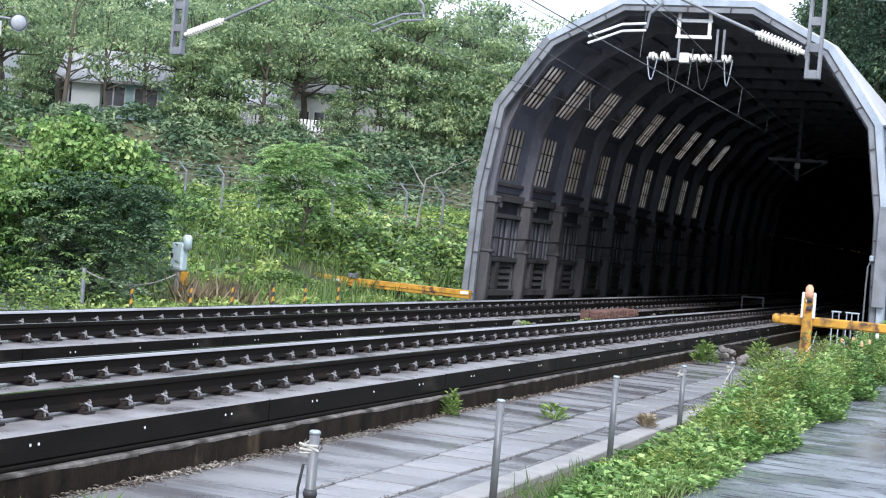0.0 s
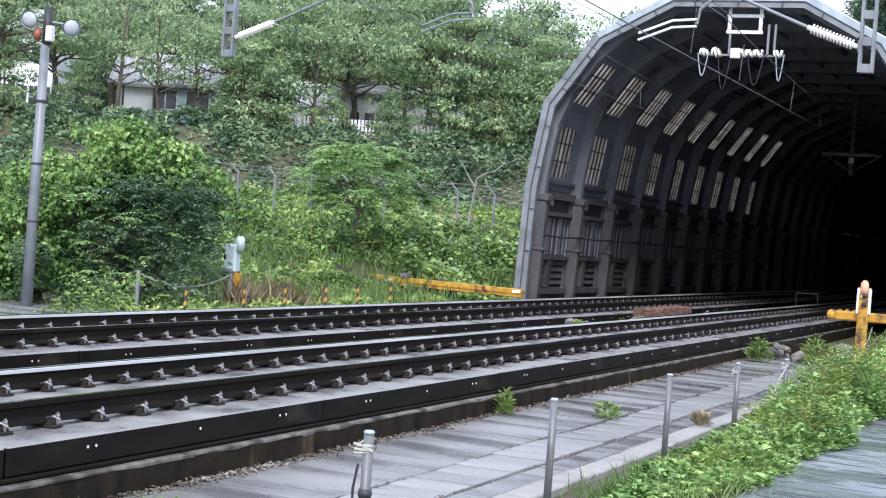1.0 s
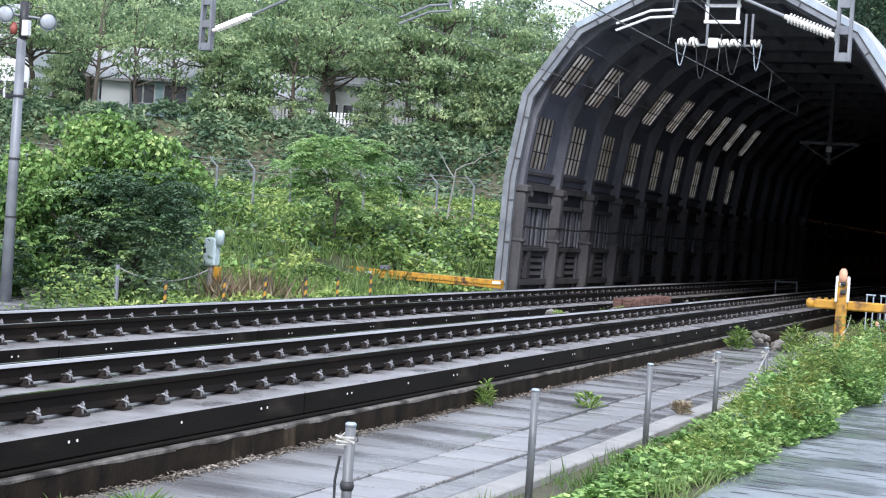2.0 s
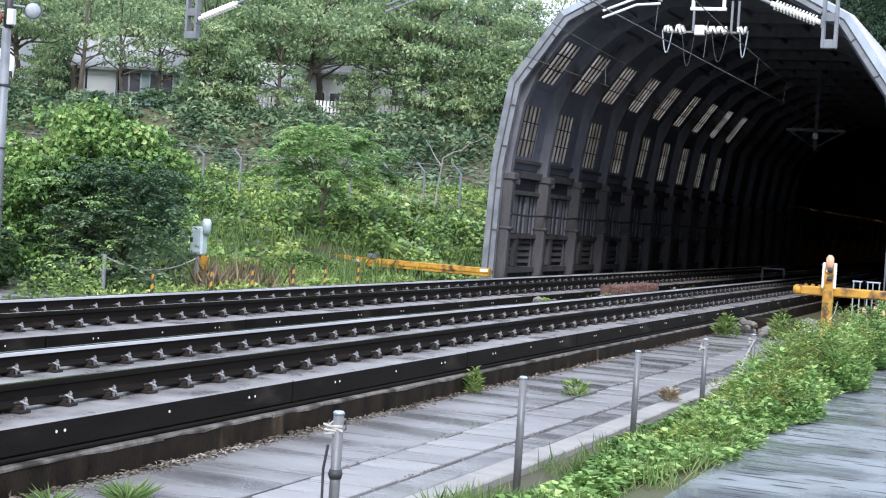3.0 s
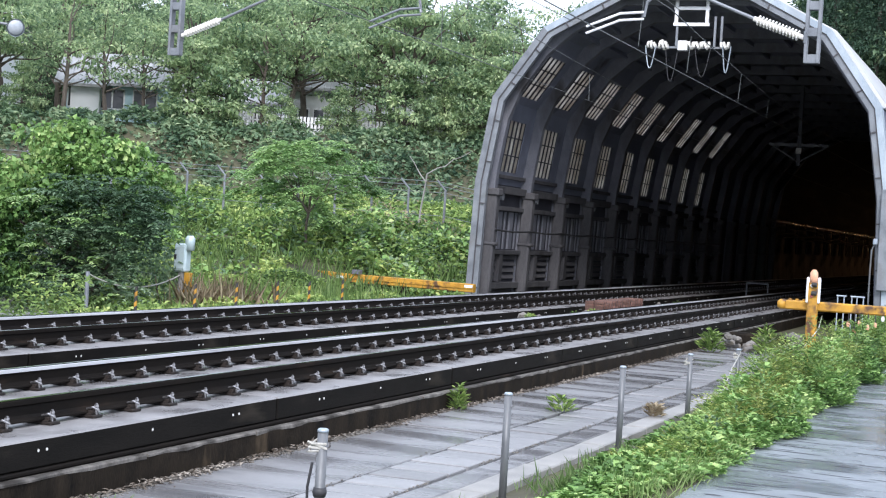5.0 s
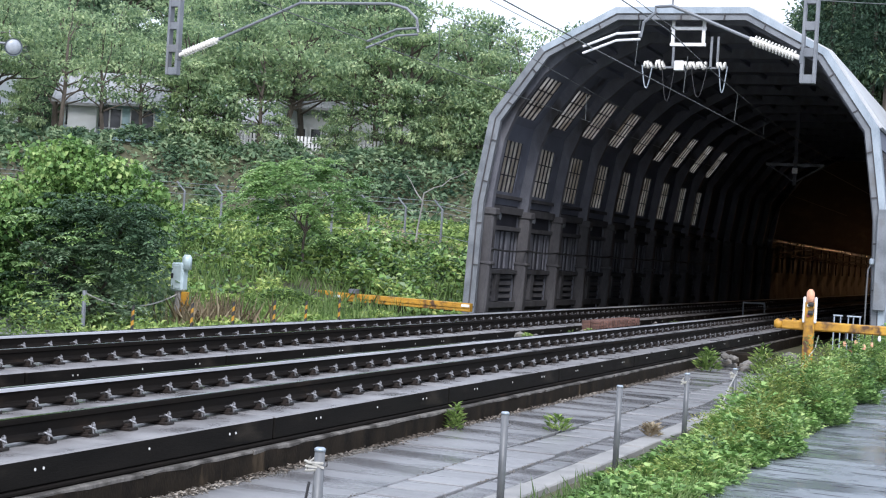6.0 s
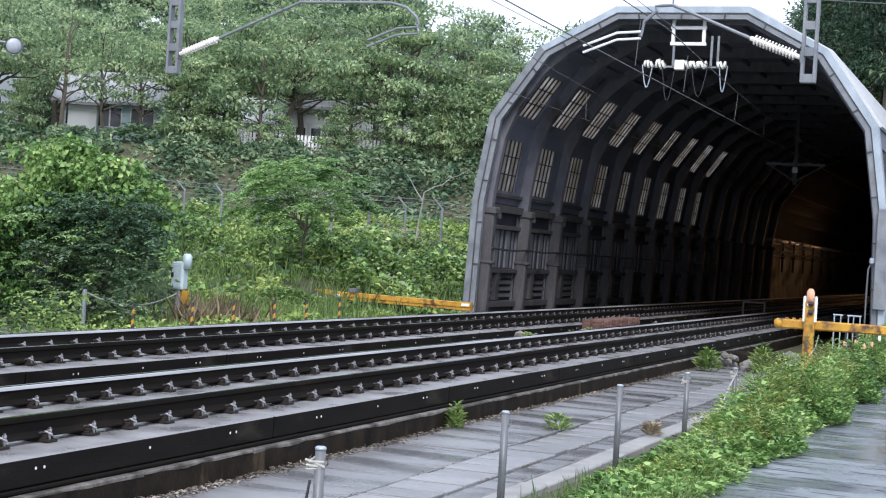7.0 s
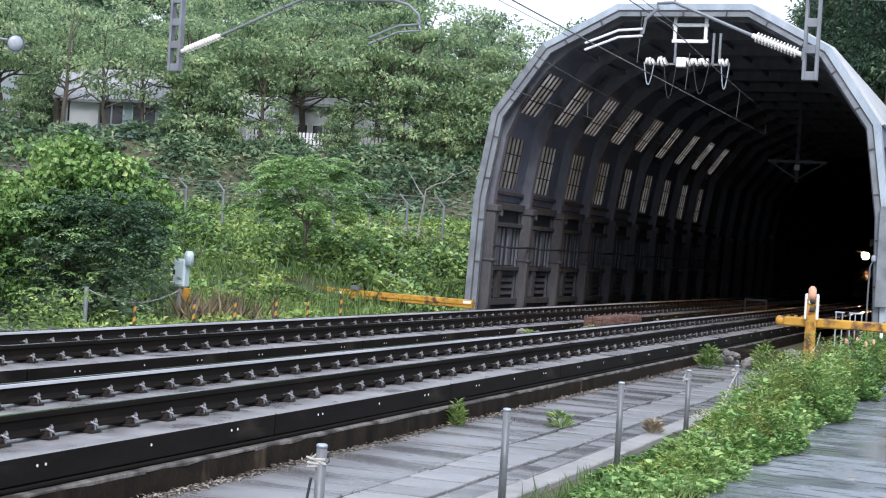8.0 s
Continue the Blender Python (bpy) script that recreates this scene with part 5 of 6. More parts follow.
wire("feeder_wire", "thin feeder wire to the tunnel mouth", sag((-9.6, 10, 8.9), (-10.6, 45.5, 8.6), 0.2), 0.011)
wire("feeder_wire", "thin feeder wire beside the hood", sag((-4.4, 30.6, 6.9), (3.0, 60, 12.0), 0.2), 0.011)
for y, z0, z1 in ((33.5, 5.93, 6.95), (38.5, 5.92, 6.85), (45.5, 5.9, 6.72), (50.5, 5.88, 6.5)):
    wire("dropper", "thin dropper between the wires", [(-8.68, y, z0), (-8.62, y, z1)], 0.008)
    wire("dropper", "thin dropper between the wires", [(-12.8, y - 1.5, 5.66), (-12.82, y - 1.5, z1 - 0.3)], 0.008)


def build_mouth_gear():
    """Hanging frame with a row of white insulators and looped leads under the hood crown."""
    g = thing("insulator_frame", (0, HY + 0.35, 0), "white-painted hanging frame with insulators and looped cables", "insulator frame")
    for x in (-10.82, -9.88):
        bm = bmesh.new()
        box(bm, x - 0.05, x + 0.05, -0.05, 0.05, 8.2, 9.25, 0.006)
        part("hanger", bm, WHITE, g)
    for z in (8.25, 8.74):
        bm = bmesh.new()
        box(bm, -10.9, -9.8, -0.055, 0.055, z - 0.05, z + 0.05, 0.006)
        part("crosspiece", bm, WHITE, g)
    for x in (-10.78, -9.62, -9.42):
        bm = bmesh.new()
        box(bm, x - 0.035, x + 0.035, -0.03, 0.03, 7.55, 8.22 if x < -10 else 8.5, 0.004)
        part("hanger", bm, GALV_D, g)
    bm = bmesh.new()
    box(bm, -11.6, -9.2, -0.03, 0.03, 7.52, 7.58, 0.004)
    part("crosspiece", bm, GALV_D, g)
    for x, r in ((-11.55, 0.13), (-11.18, 0.17), (-10.35, 0.14), (-10.12, 0.13), (-9.88, 0.14), (-9.3, 0.13)):
        bm = bmesh.new()
        for k in range(3):
            tube(bm, [(x - 0.12 + 0.1 * k, 0, 7.62 + 0.02 * math.sin(k * 2 + x)), (x - 0.06 + 0.1 * k, 0, 7.63)], r * (0.8 + 0.2 * (k == 1)), 10)
        part("insulator", bm, CERAMIC, g, "white glazed insulator")
    bm = bmesh.new()
    box(bm, -10.72, -10.42, -0.12, 0.12, 7.45, 7.75, 0.02)
    part("junction_box", bm, WHITE, g)
    for x0, x1, d, m, r in ((-11.72, -11.4, 0.7, GALV, 0.018), (-11.1, -10.7, 1.1, CABLE, 0.013), (-10.2, -9.7, 0.95, CABLE, 0.013), (-9.35, -9.1, 0.8, GALV, 0.018)):
        bm = bmesh.new()
        pts = [(x0 + (x1 - x0) * t / 12, -0.05, 7.6 - d * math.sin(math.pi * t / 12)) for t in range(13)]
        tube(bm, pts, r, 6)
        part("looped_cable", bm, m, g)
    return g


build_mouth_gear()


def build_drop_bracket(y):
    g = thing("ceiling_bracket", (0, y, 0), "dark drop post with braced arms under the hood roof", "line bracket", "tunnel brackets")
    bm = bmesh.new()
    box(bm, -10.56, -10.4, -0.08, 0.08, 5.4, 9.2)
    part("post", bm, RIB, g)
    bm = bmesh.new()
    box(bm, -11.8, -9.2, -0.05, 0.05, 6.28, 6.4)
    part("arm", bm, GALV_D, g)
    for s in (-1, 1):
        bm = bmesh.new()
        tube(bm, [(-10.48 + s * 0.06, 0, 5.6), (-10.48 + s * 1.2, 0, 6.3)], 0.045, 6)
        part("brace", bm, GALV_D, g)
    bm = bmesh.new()
    box(bm, -10.6, -10.36, -0.14, -0.08, 5.95, 6.2, 0.01)
    part("plate", bm, CERAMIC, g)


build_drop_bracket(70.0)

# ---- posts with rope along the walkway ----
def build_post(y, top, lean=0.0, extra=""):
    p = thing("marker_post", (-4.25, y, -0.82), "grey steel tube post" + extra, "post", "posts along the walkway", rz=lean)
    bm = bmesh.new()
    tube(bm, [(0, 0, -0.05), (0, 0, top + 0.82)], 0.034, 14)
    part("tube", bm, POSTM, p, smooth=True)
    bm = bmesh.new()
    tube(bm, [(0, 0, top + 0.822), (0, 0, top + 0.838), (0, 0, top + 0.846)], [0.037, 0.037, 0.028], 14)
    part("cap", bm, GALV, p, "pale cap", smooth=True)
    bm = bmesh.new()
    tube(bm, [(0.034, -0.01, top + 0.72), (0.06, -0.01, top + 0.735), (0.06, -0.01, top + 0.76)], 0.006, 6)
    part("hook", bm, CLIP, p)
    return p


POSTS = [build_post(9.0, 0.235, extra=" with a rope knot and dark sleeve"), build_post(12.7, 0.185, extra=" with a small hook"), build_post(16.62, 0.18), build_post(20.14, 0.13, extra=" with frayed rope"), build_post(23.6, 0.02, extra=" among the weeds")]
bm = bmesh.new()
tube(bm, [(0, 0, 0.64), (0, 0, 0.67), (0, 0, 0.70)], [0.04, 0.048, 0.041], 12)
part("sleeve", bm, CABLE, POSTS[0], "dark tape sleeve", smooth=True)
for k in (0, 3, 4):
    rr = random.Random(100 + k)
    bm = bmesh.new()
    pts = [(math.cos(i * 2.1) * 0.05 - 0.03 + rr.uniform(-0.02, 0.02), math.sin(i * 2.1) * 0.05 - 0.02, (0.90 if k else 1.0) - i * 0.006 + rr.uniform(-0.03, 0.03) - (0.10 if k == 4 else 0)) for i in range(14)]
    tube(bm, pts, 0.009, 5)
    part("rope_knot", bm, ROPE, POSTS[k], "pale frayed rope knot")
bm = bmesh.new()
tube(bm, [(-0.05, -0.03, 0.86), (-0.075, -0.03, 0.7), (-0.07, -0.03, 0.4), (-0.08, -0.03, 0.1), (-0.12, -0.03, 0.0)], 0.010, 6)
part("hanging_rope", bm, CABLE, POSTS[0])


def rope(label, pts):
    bm = bmesh.new()
    tube(bm, pts, 0.010, 6)
    tagged(new("rope", finish(bm, "rope", ROPE, True)), label, "rope", "ropes between the posts")


rope("pale rope sagging into the weeds", [(-4.22, 23.6, -0.02), (-4.2, 22.9, -0.2), (-4.12, 22.0, -0.38), (-4.1, 21.2, -0.47), (-4.2, 20.5, -0.50)])
rope("pale rope sagging towards the yellow barrier", [(-4.3, 33.4, 0.25), (-4.12, 31.6, 0.06), (-4.05, 29.8, -0.1), (-4.0, 28.5, -0.2), (-4.05, 27.4, -0.26)])

# ---- yellow barriers ----
def build_right_barrier():
    b = thing("barrier", (0, 33.5, 0), "yellow steel barrier beam on a yellow post with a white sleeve", "barrier", "yellow barriers")
    bm = bmesh.new()
    box(bm, -5.1, -0.8, -0.11, 0.11, 0.34, 0.54, 0.03)
    part("beam", bm, YELLOW, b)
    bm = bmesh.new()
    tube(bm, [(-5.26, 0, 0.44), (-5.2, 0, 0.44), (-5.09, 0, 0.44)], [0.07, 0.11, 0.10], 12)
    part("beam_end", bm, YELLOW, b, smooth=True)
    bm = bmesh.new()
    box(bm, -4.61, -4.39, -0.26, -0.125, -0.85, 0.95, 0.02)
    part("post", bm, YELLOW, b)
    for s in (-1, 1):
        bm = bmesh.new()
        box(bm, -4.5 + s * 0.115 - 0.03, -4.5 + s * 0.115 + 0.03, -0.265, -0.135, 0.5, 1.06, 0.025)
        part("white_sleeve", bm, PLASTER, b, "grimy white sleeve")
    bm = bmesh.new()
    tube(bm, [(-4.5, -0.22, 0.93), (-4.5, -0.22, 1.06), (-4.5, -0.22, 1.16), (-4.5, -0.22, 1.22)], [0.075, 0.085, 0.08, 0.035], 14)
    part("warning_lamp", bm, ORANGE, b, "faded orange lamp", smooth=True)
    for dz, m in ((0.9, YBLACK), (0.88, CERAMIC), (0.72, YBLACK), (0.66, RED)):
        bm = bmesh.new()
        tube(bm, [(-4.52 if m is not YBLACK else -4.42, -0.30, dz), (-4.52, -0.285, dz)], 0.05 if m is YBLACK else 0.035, 10)
        part("lens", bm, m, b)
    for x in (-5.0, -4.85, -4.7):
        bm = bmesh.new()
        tube(bm, [(x, -0.02, 0.54), (x, -0.02, 0.575)], 0.04, 8)
        part("lug", bm, YELLOW, b)
    for x, z, m in ((-3.75, 0.12, ORANGE), (-3.52, 0.16, ORANGE), (-3.35, 0.08, ORANGE), (-3.62, -0.02, RED), (-3.2, 0.14, ORANGE), (-3.05, 0.28, WHITE)):
        bm = bmesh.new()
        tube(bm, [(x, -0.14, z - 0.05), (x, -0.14, z), (x, -0.14, z + 0.05)], [0.03, 0.038, 0.025], 8)
        lug = part("hanging_lamp", bm, m, b)
        bm = bmesh.new()
        tube(bm, [(x, -0.1, z + 0.04), (x, -0.1, 0.36)], 0.012, 5)
        part("lamp_stem", bm, CABLE, lug)
    bm = bmesh.new()
    box(bm, -1.4, -1.1, -0.1, 0.1, -0.85, 0.31, 0.01)
    part("rest", bm, YELLOW, b)


build_right_barrier()


def build_left_barrier():
    b = thing("barrier", (0, 44.6, 0), "rusty yellow steel barrier beam on low concrete supports", "barrier", "yellow barriers")
    bm = bmesh.new()
    m = Matrix.Translation((-18.6, 0, -0.13)) @ Matrix.Rotation(radians(0.6), 4, "Y")
    box(bm, -2.55, 2.35, -0.12, 0.12, -0.13, 0.13, 0.015, m)
    part("beam", bm, YELLOW, b)
    bm = bmesh.new()
    box(bm, -2.5, 2.3, -0.15, -0.125, -0.02, 0.03, 0, m)
    part("rib", bm, YELLOW, b)
    bm = bmesh.new()
    box(bm, -21.6, -21.1, -0.14, 0.14, -0.3, 0.05, 0.02)
    part("hinge_block", bm, YELLOW, b)
    for x in (-20.9, -20.0, -18.6, -17.0):
        bm = bmesh.new()
        box(bm, x - 0.12, x + 0.12, -0.14, 0.14, -0.95, -0.27, 0.02)
        part("support", bm, CONC_BROWN, b)
    bm = bmesh.new()
    box(bm, -20.35, -20.1, -0.19, 0.15, 0.02, 0.16, 0.01)
    part("latch", bm, RIB, b)
    for x in (-20.75, -16.4):
        bm = bmesh.new()
        box(bm, x - 0.13, x + 0.13, -0.165, -0.122, -0.14, -0.06, 0, None)
        part("reflector", bm, WHITE, b)


build_left_barrier()


def build_striped_post(x, y, h):
    p = thing("striped_post", (x, y, -0.82), "short yellow post with black diagonal stripes", "post", "striped posts beside the far track")
    n = 10
    for k in range(n):
        bm = bmesh.new()
        tube(bm, [(0, 0, h * k / n), (0, 0, h * (k + 1) / n)], 0.03, 10)
        for v in bm.verts:
            v.co.z += 0.9 * v.co.x
        part("band", bm, (YELLOW, YBLACK)[k % 2], p)


for x, y, h in ((-16.2, 25.5, 0.95), (-16.1, 27.55, 0.98), (-16.0, 29.1, 1.0), (-15.9, 30.8, 1.02), (-15.7, 33.8, 1.05), (-15.9, 32.4, 1.0)):
    build_striped_post(x, y, h)

# ---- relay box and lamp pole beyond the far track ----
relay = thing("relay_box", (-19.65, 33.0, -0.98), "blue-grey metal relay box on a concrete and yellow post", "relay box")
bm = bmesh.new()
box(bm, -0.22, 0.12, -0.14, 0.14, 1.15, 1.85, 0.04)
body = part("case", bm, TIN, relay)
bm = bmesh.new()
box(bm, -0.19, 0.09, -0.16, -0.142, 1.22, 1.78, 0.01)
part("door", bm, TIN, body)
bm = bmesh.new()
box(bm, -0.20, -0.12, -0.18, -0.16, 1.46, 1.58, 0.01)
part("latch", bm, CABLE, body)
bm = bmesh.new()
tube(bm, [(0.14, 0, 1.68), (0.14, 0, 1.98), (0.14, 0, 2.05)], [0.12, 0.12, 0.07], 12)
part("hood_cap", bm, TIN, relay, smooth=True)
bm = bmesh.new()
tube(bm, [(-0.05, 0, -0.1), (-0.05, 0, 1.15)], 0.09, 10)
part("concrete_post", bm, KERB, relay)
bm = bmesh.new()
box(bm, 0.06, 0.22, -0.07, 0.07, 0.2, 1.14, 0.01)
part("yellow_post", bm, YELLOW, relay)
stake = thing("stake", (-19.9, 29.3, -0.82), "short grey stake with a slack chain", "stake")
bm = bmesh.new()
tube(bm, [(0, 0, -0.1), (0, 0, 1.0)], 0.05, 8)
part("stake_tube", bm, GALV_D, stake)
bm = bmesh.new()
tube(bm, sag((0, 0, 0.95), (0.2, 3.6, 0.9), 0.3), 0.018, 6)
part("chain", bm, ROPE, stake)

pole = thing("floodlight_pole", (-22.0, 28.1, -0.82), "grey pole with two round floodlights and a small red lamp", "lamp pole")
bm = bmesh.new()
tube(bm, [(0, 0, -0.2), (0, 0, 5.9)], [0.135, 0.10], 14)
part("shaft", bm, GALV_D, pole, smooth=True)
bm = bmesh.new()
tube(bm, [(0.03, 0, 5.88), (0.03, 0, 6.72)], 0.10, 12)
part("top_collar", bm, CABLE, pole, smooth=True)
bm = bmesh.new()
tube(bm, [VIEW_R * -0.5 + Vector((0, 0, 6.45)), VIEW_R * 0.6 + Vector((0, 0, 6.35))], 0.03, 8)
part("crossarm", bm, GALV_D, pole)
for a, z, tilt in ((-0.34, 6.42, -0.1), (0.58, 6.3, 0.5)):
    c = VIEW_R * a - VIEW_F * 0.1 + Vector((0, 0, z))
    d = (-VIEW_F + VIEW_R * tilt + Vector((0, 0, -0.25))).normalized()
    bm = bmesh.new()
    tube(bm, [c - d * 0.22, c - d * 0.18, c - d * 0.08, c + d * 0.06, c + d * 0.08], [0.04, 0.09, 0.15, 0.19, 0.2], 16, cap=False)
    lampo = part("floodlight", bm, GALV, pole, "round grey floodlight", smooth=True)
    bm = bmesh.new()
    tube(bm, [c + d * 0.06, c + d * 0.10, c + d * 0.13], [0.185, 0.15, 0.05], 16)
    part("glass", bm, LENSG, lampo, smooth=True)
bm = bmesh.new()
tube(bm, [VIEW_R * -0.16 + Vector((0, -0.05, 5.98)), VIEW_R * -0.16 + Vector((0, -0.05, 6.12)), VIEW_R * -0.16 + Vector((0, -0.05, 6.24))], [0.07, 0.085, 0.05], 12)
part("red_lamp", bm, RED, pole, "faded red lamp", smooth=True)
bm = bmesh.new()
box(bm, 0.06, 0.22, -0.12, 0.04, 5.95, 6.3, 0.02)
part("control_box", bm, WHITE, pole)
for z in (1.9, 3.2, 4.6):
    bm = bmesh.new()
    tube(bm, [(0, 0, z), (0, 0, z + 0.04)], 0.137, 14)
    part("strap", bm, CABLE, pole)

# ---- fence on the bank ----
fence = thing("chain_fence", (0, 0, 0), "weathered fence with cranked concrete posts and wire", "fence")
FP = [polar(32.2 - 1.36 * k, 66.0 - 0.35 * k) for k in range(-4, 11)]
tops = []
for p in FP:
    z = float(ground_z(p.x, p.y))
    bm = bmesh.new()
    h = 2.35
    out = -VIEW_R * 0.35
    tube(bm, [(p.x, p.y, z - 0.3), (p.x, p.y, z + h - 0.4), (p.x + out.x, p.y + out.y, z + h)], [0.055, 0.05, 0.04], 7)
    part("post", bm, GALV_D, fence)
    tops.append((p, z))
for dz, off in ((0.9, 0), (1.85, 0), (2.12, 0.5), (2.3, 1.0)):
    bm = bmesh.new()
    tube(bm, [(p.x - 0.3 * off * VIEW_R.x, p.y - 0.3 * off * VIEW_R.y, z + dz) for p, z in tops], 0.010, 5)
    part("wire", bm, GALV_D, fence)


# ---- houses on the plateau ----
def build_house(bearing, dist, width, depth, eave, ridge, zb, label, wall_m, turn=0.0, bays=4, storeys=1):
    p = polar(bearing, dist)
    h = thing("house", (p.x, p.y, zb), label, "house", "houses behind the trees", rz=math.degrees(math.atan2(VIEW_R.y, VIEW_R.x)) + turn)
    w, d = width / 2, depth / 2
    bm = bmesh.new()
    box(bm, -w, w, -d, d, -1.5, eave)
    part("wall", bm, wall_m, h)
    bm = bmesh.new()
    prism(bm, [(-d - 0.6, eave - 0.05), (0, ridge), (d + 0.6, eave - 0.05), (d + 0.6, eave + 0.12), (0, ridge + 0.2), (-d - 0.6, eave + 0.12)], -w - 0.5, w + 0.5)
    bmesh.ops.rotate(bm, verts=bm.verts, cent=(0, 0, 0), matrix=Matrix.Rotation(radians(90), 3, "Z"))
    roof = part("roof", bm, TILE, h)
    k = int((width + 1) / 0.42)
    bm = bmesh.new()
    for q in range(k):
        x = -w - 0.4 + q * 0.42
        tube(bm, [(x, -d - 0.62, eave + 0.11), (x, 0, ridge + 0.2)], 0.05, 5)
    tagged(part("roof_ribs", bm, TILE, roof), kind="stuff")
    bm = bmesh.new()
    prism(bm, [(-d, eave), (0, ridge), (d, eave)], -w + 0.02, w - 0.02)
    bmesh.ops.rotate(bm, verts=bm.verts, cent=(0, 0, 0), matrix=Matrix.Rotation(radians(90), 3, "Z"))
    part("gable", bm, wall_m, h)
    for s in range(storeys):
        z0 = 0.7 + s * 2.7
        for q in range(bays):
            x = -w + width * (q + 0.5) / bays
            bm = bmesh.new()
            box(bm, x - 0.75, x + 0.75, -d - 0.05, -d + 0.02, z0, z0 + 1.3, 0.01)
            win = part("window", bm, WHITE, h)
            for sx in (-1, 1):
                bm = bmesh.new()
                box(bm, x + sx * 0.36 - 0.31, x + sx * 0.36 + 0.31, -d - 0.062, -d - 0.052, z0 + 0.08, z0 + 1.22)
                part("pane", bm, GLASSD, win)
    return h


build_house(33.45, 99, 5.9, 5.5, 2.15, 4.15, 7.0, "pale blue house front under a grey tiled roof", BLUEWALL, 4, 3)
build_house(34.62, 95.6, 1.7, 0.9, 1.9, 2.1, 7.0, "small white annex in front of the blue house", PLASTER, 4, 0)
build_house(39.6, 106, 9.0, 6.0, 5.4, 7.0, 6.9, "two-storey white building behind the trees", PLASTER, 0, 6, 2)
build_house(24.9, 104, 8.6, 6.0, 3.2, 4.9, 7.0, "low white building with a tiled roof behind the trees", PLASTER, 0, 5)
build_house(29.2, 110, 6.4, 6.0, 2.4, 4.2, 7.0, "white outbuilding deep behind the trees", PLASTER, 0, 3)

rail = thing("balustrade", (0, 0, 0), "white balustrade before the low building", "railing")
for k in range(16):
    p = polar(25.9 - 0.115 * k, 94.5)
    z = float(ground_z(p.x, p.y))
    bm = bmesh.new()
    box(bm, -0.05, 0.05, -0.04, 0.04, 0.2, 1.75, 0, Matrix.Translation((p.x, p.y, z)) @ Matrix.Rotation(0.37, 4, "Z"))
    part("baluster", bm, WHITE, rail)
for dz in (0.3, 1.1, 1.72):
    bm = bmesh.new()
    tube(bm, [(p.x, p.y, float(ground_z(p.x, p.y)) + dz) for p in (polar(25.95 - 0.115 * k, 94.5) for k in range(0, 17, 4))], 0.09, 6)
    part("handrail", bm, WHITE, rail)

picket = thing("picket_fence", (0, 0, 0), "white picket fence at the top of the bank", "fence")
for k in range(70):
    p = polar(30.6 - 0.135 * k, 92.5)
    bm = bmesh.new()
    z = float(ground_z(p.x, p.y))
    box(bm, -0.07, 0.07, -0.03, 0.03, -0.2, 1.15, 0, Matrix.Translation((p.x, p.y, z)) @ Matrix.Rotation(0.37, 4, "Z"))
    part("picket", bm, WHITE, picket)
for dz in (0.25, 0.8):
    bm = bmesh.new()
    tube(bm, [tuple(polar(30.6 - 0.135 * k, 92.55)[:2]) + (float(ground_z(*polar(30.6 - 0.135 * k, 92.5)[:2])) + dz,) for k in range(0, 70, 3)], 0.04, 4)
    part("picket_rail", bm, WHITE, picket)

# ---- rubble, bricks, end wall and small rails near the mouth ----
def stone_mesh(seed, r):
    rr = np.random.default_rng(seed)
    bm = bmesh.new()
    bmesh.ops.create_icosphere(bm, subdivisions=1, radius=r)
    for v in bm.verts:
        v.co = Vector([c * (0.75 + 0.5 * rr.random()) for c in v.co])
        v.co.z *= 0.6
    return finish(bm, "stone", STONE)


STONES = [stone_mesh(k, 0.12) for k in range(5)]
rubble = thing("rubble_heap", (0, 0, 0), "heap of broken stone between the two tracks", "rubble")
rr = random.Random(77)
for k in range(150):
    y = rr.uniform(30.5, 46)
    o = new("stone", rr.choice(STONES))
    o.parent = rubble
    s = rr.uniform(0.5, 1.5)
    o.matrix_basis = Matrix.Translation((rr.uniform(-10.75, -9.92), y, -0.56 + rr.random() ** 2 * 0.34)) @ Matrix.Rotation(rr.uniform(0, 6), 4, "Z") @ Matrix.Scale(s, 4)
bm = bmesh.new()
box(bm, -10.95, -9.93, 30, 47, -0.63, -0.36, 0.08)
part("earth", bm, SOIL, rubble)
bricks = thing("brick_stack", (-10.45, 39.8, -0.36), "low stack of old red bricks between the tracks", "brick stack")
bm = bmesh.new()
box(bm, -0.11, 0.11, -0.052, 0.052, 0.0, 0.062, 0.006)
BRICK_ME = finish(bm, "brick", BRICK)
for lay in range(6):
    for k in range(16):
        if rr.random() < 0.1 or (lay > 6 and rr.random() < 0.4):
            continue
        for dx in (-0.12, 0.12):
            o = new("brick", BRICK_ME)
            o.parent = bricks
            o.matrix_basis = pose(dx + rr.uniform(-0.015, 0.015), -2.2 + k * 0.27 + rr.uniform(-0.02, 0.02), lay * 0.064, 0, 0, rr.uniform(-5, 5))
bm = bmesh.new()
box(bm, -6.88, -5.2, 36.6, 37.0, -0.85, -0.42, 0.05)
structure("wall_walkway_end", bm, CONC_BROWN, "stained concrete wall at the walkway's end", "wall")
debris = thing("debris_heap", (0, 0, 0), "broken concrete lumps at the end of the walkway", "rubble")
for k in range(40):
    o = new("lump", rr.choice(STONES))
    o.parent = debris
    o.matrix_basis = Matrix.Translation((rr.uniform(-6.9, -4.7), rr.uniform(34.6, 36.8), -0.72 + rr.random() ** 2 * 0.3)) @ Matrix.Rotation(rr.uniform(0, 6), 4, "Z") @ Matrix.Scale(rr.uniform(0.7, 1.8), 4)
gauge = thing("hurdle", (-10.5, 61.5, -0.62), "low grey steel hurdle between the tracks", "hurdle")
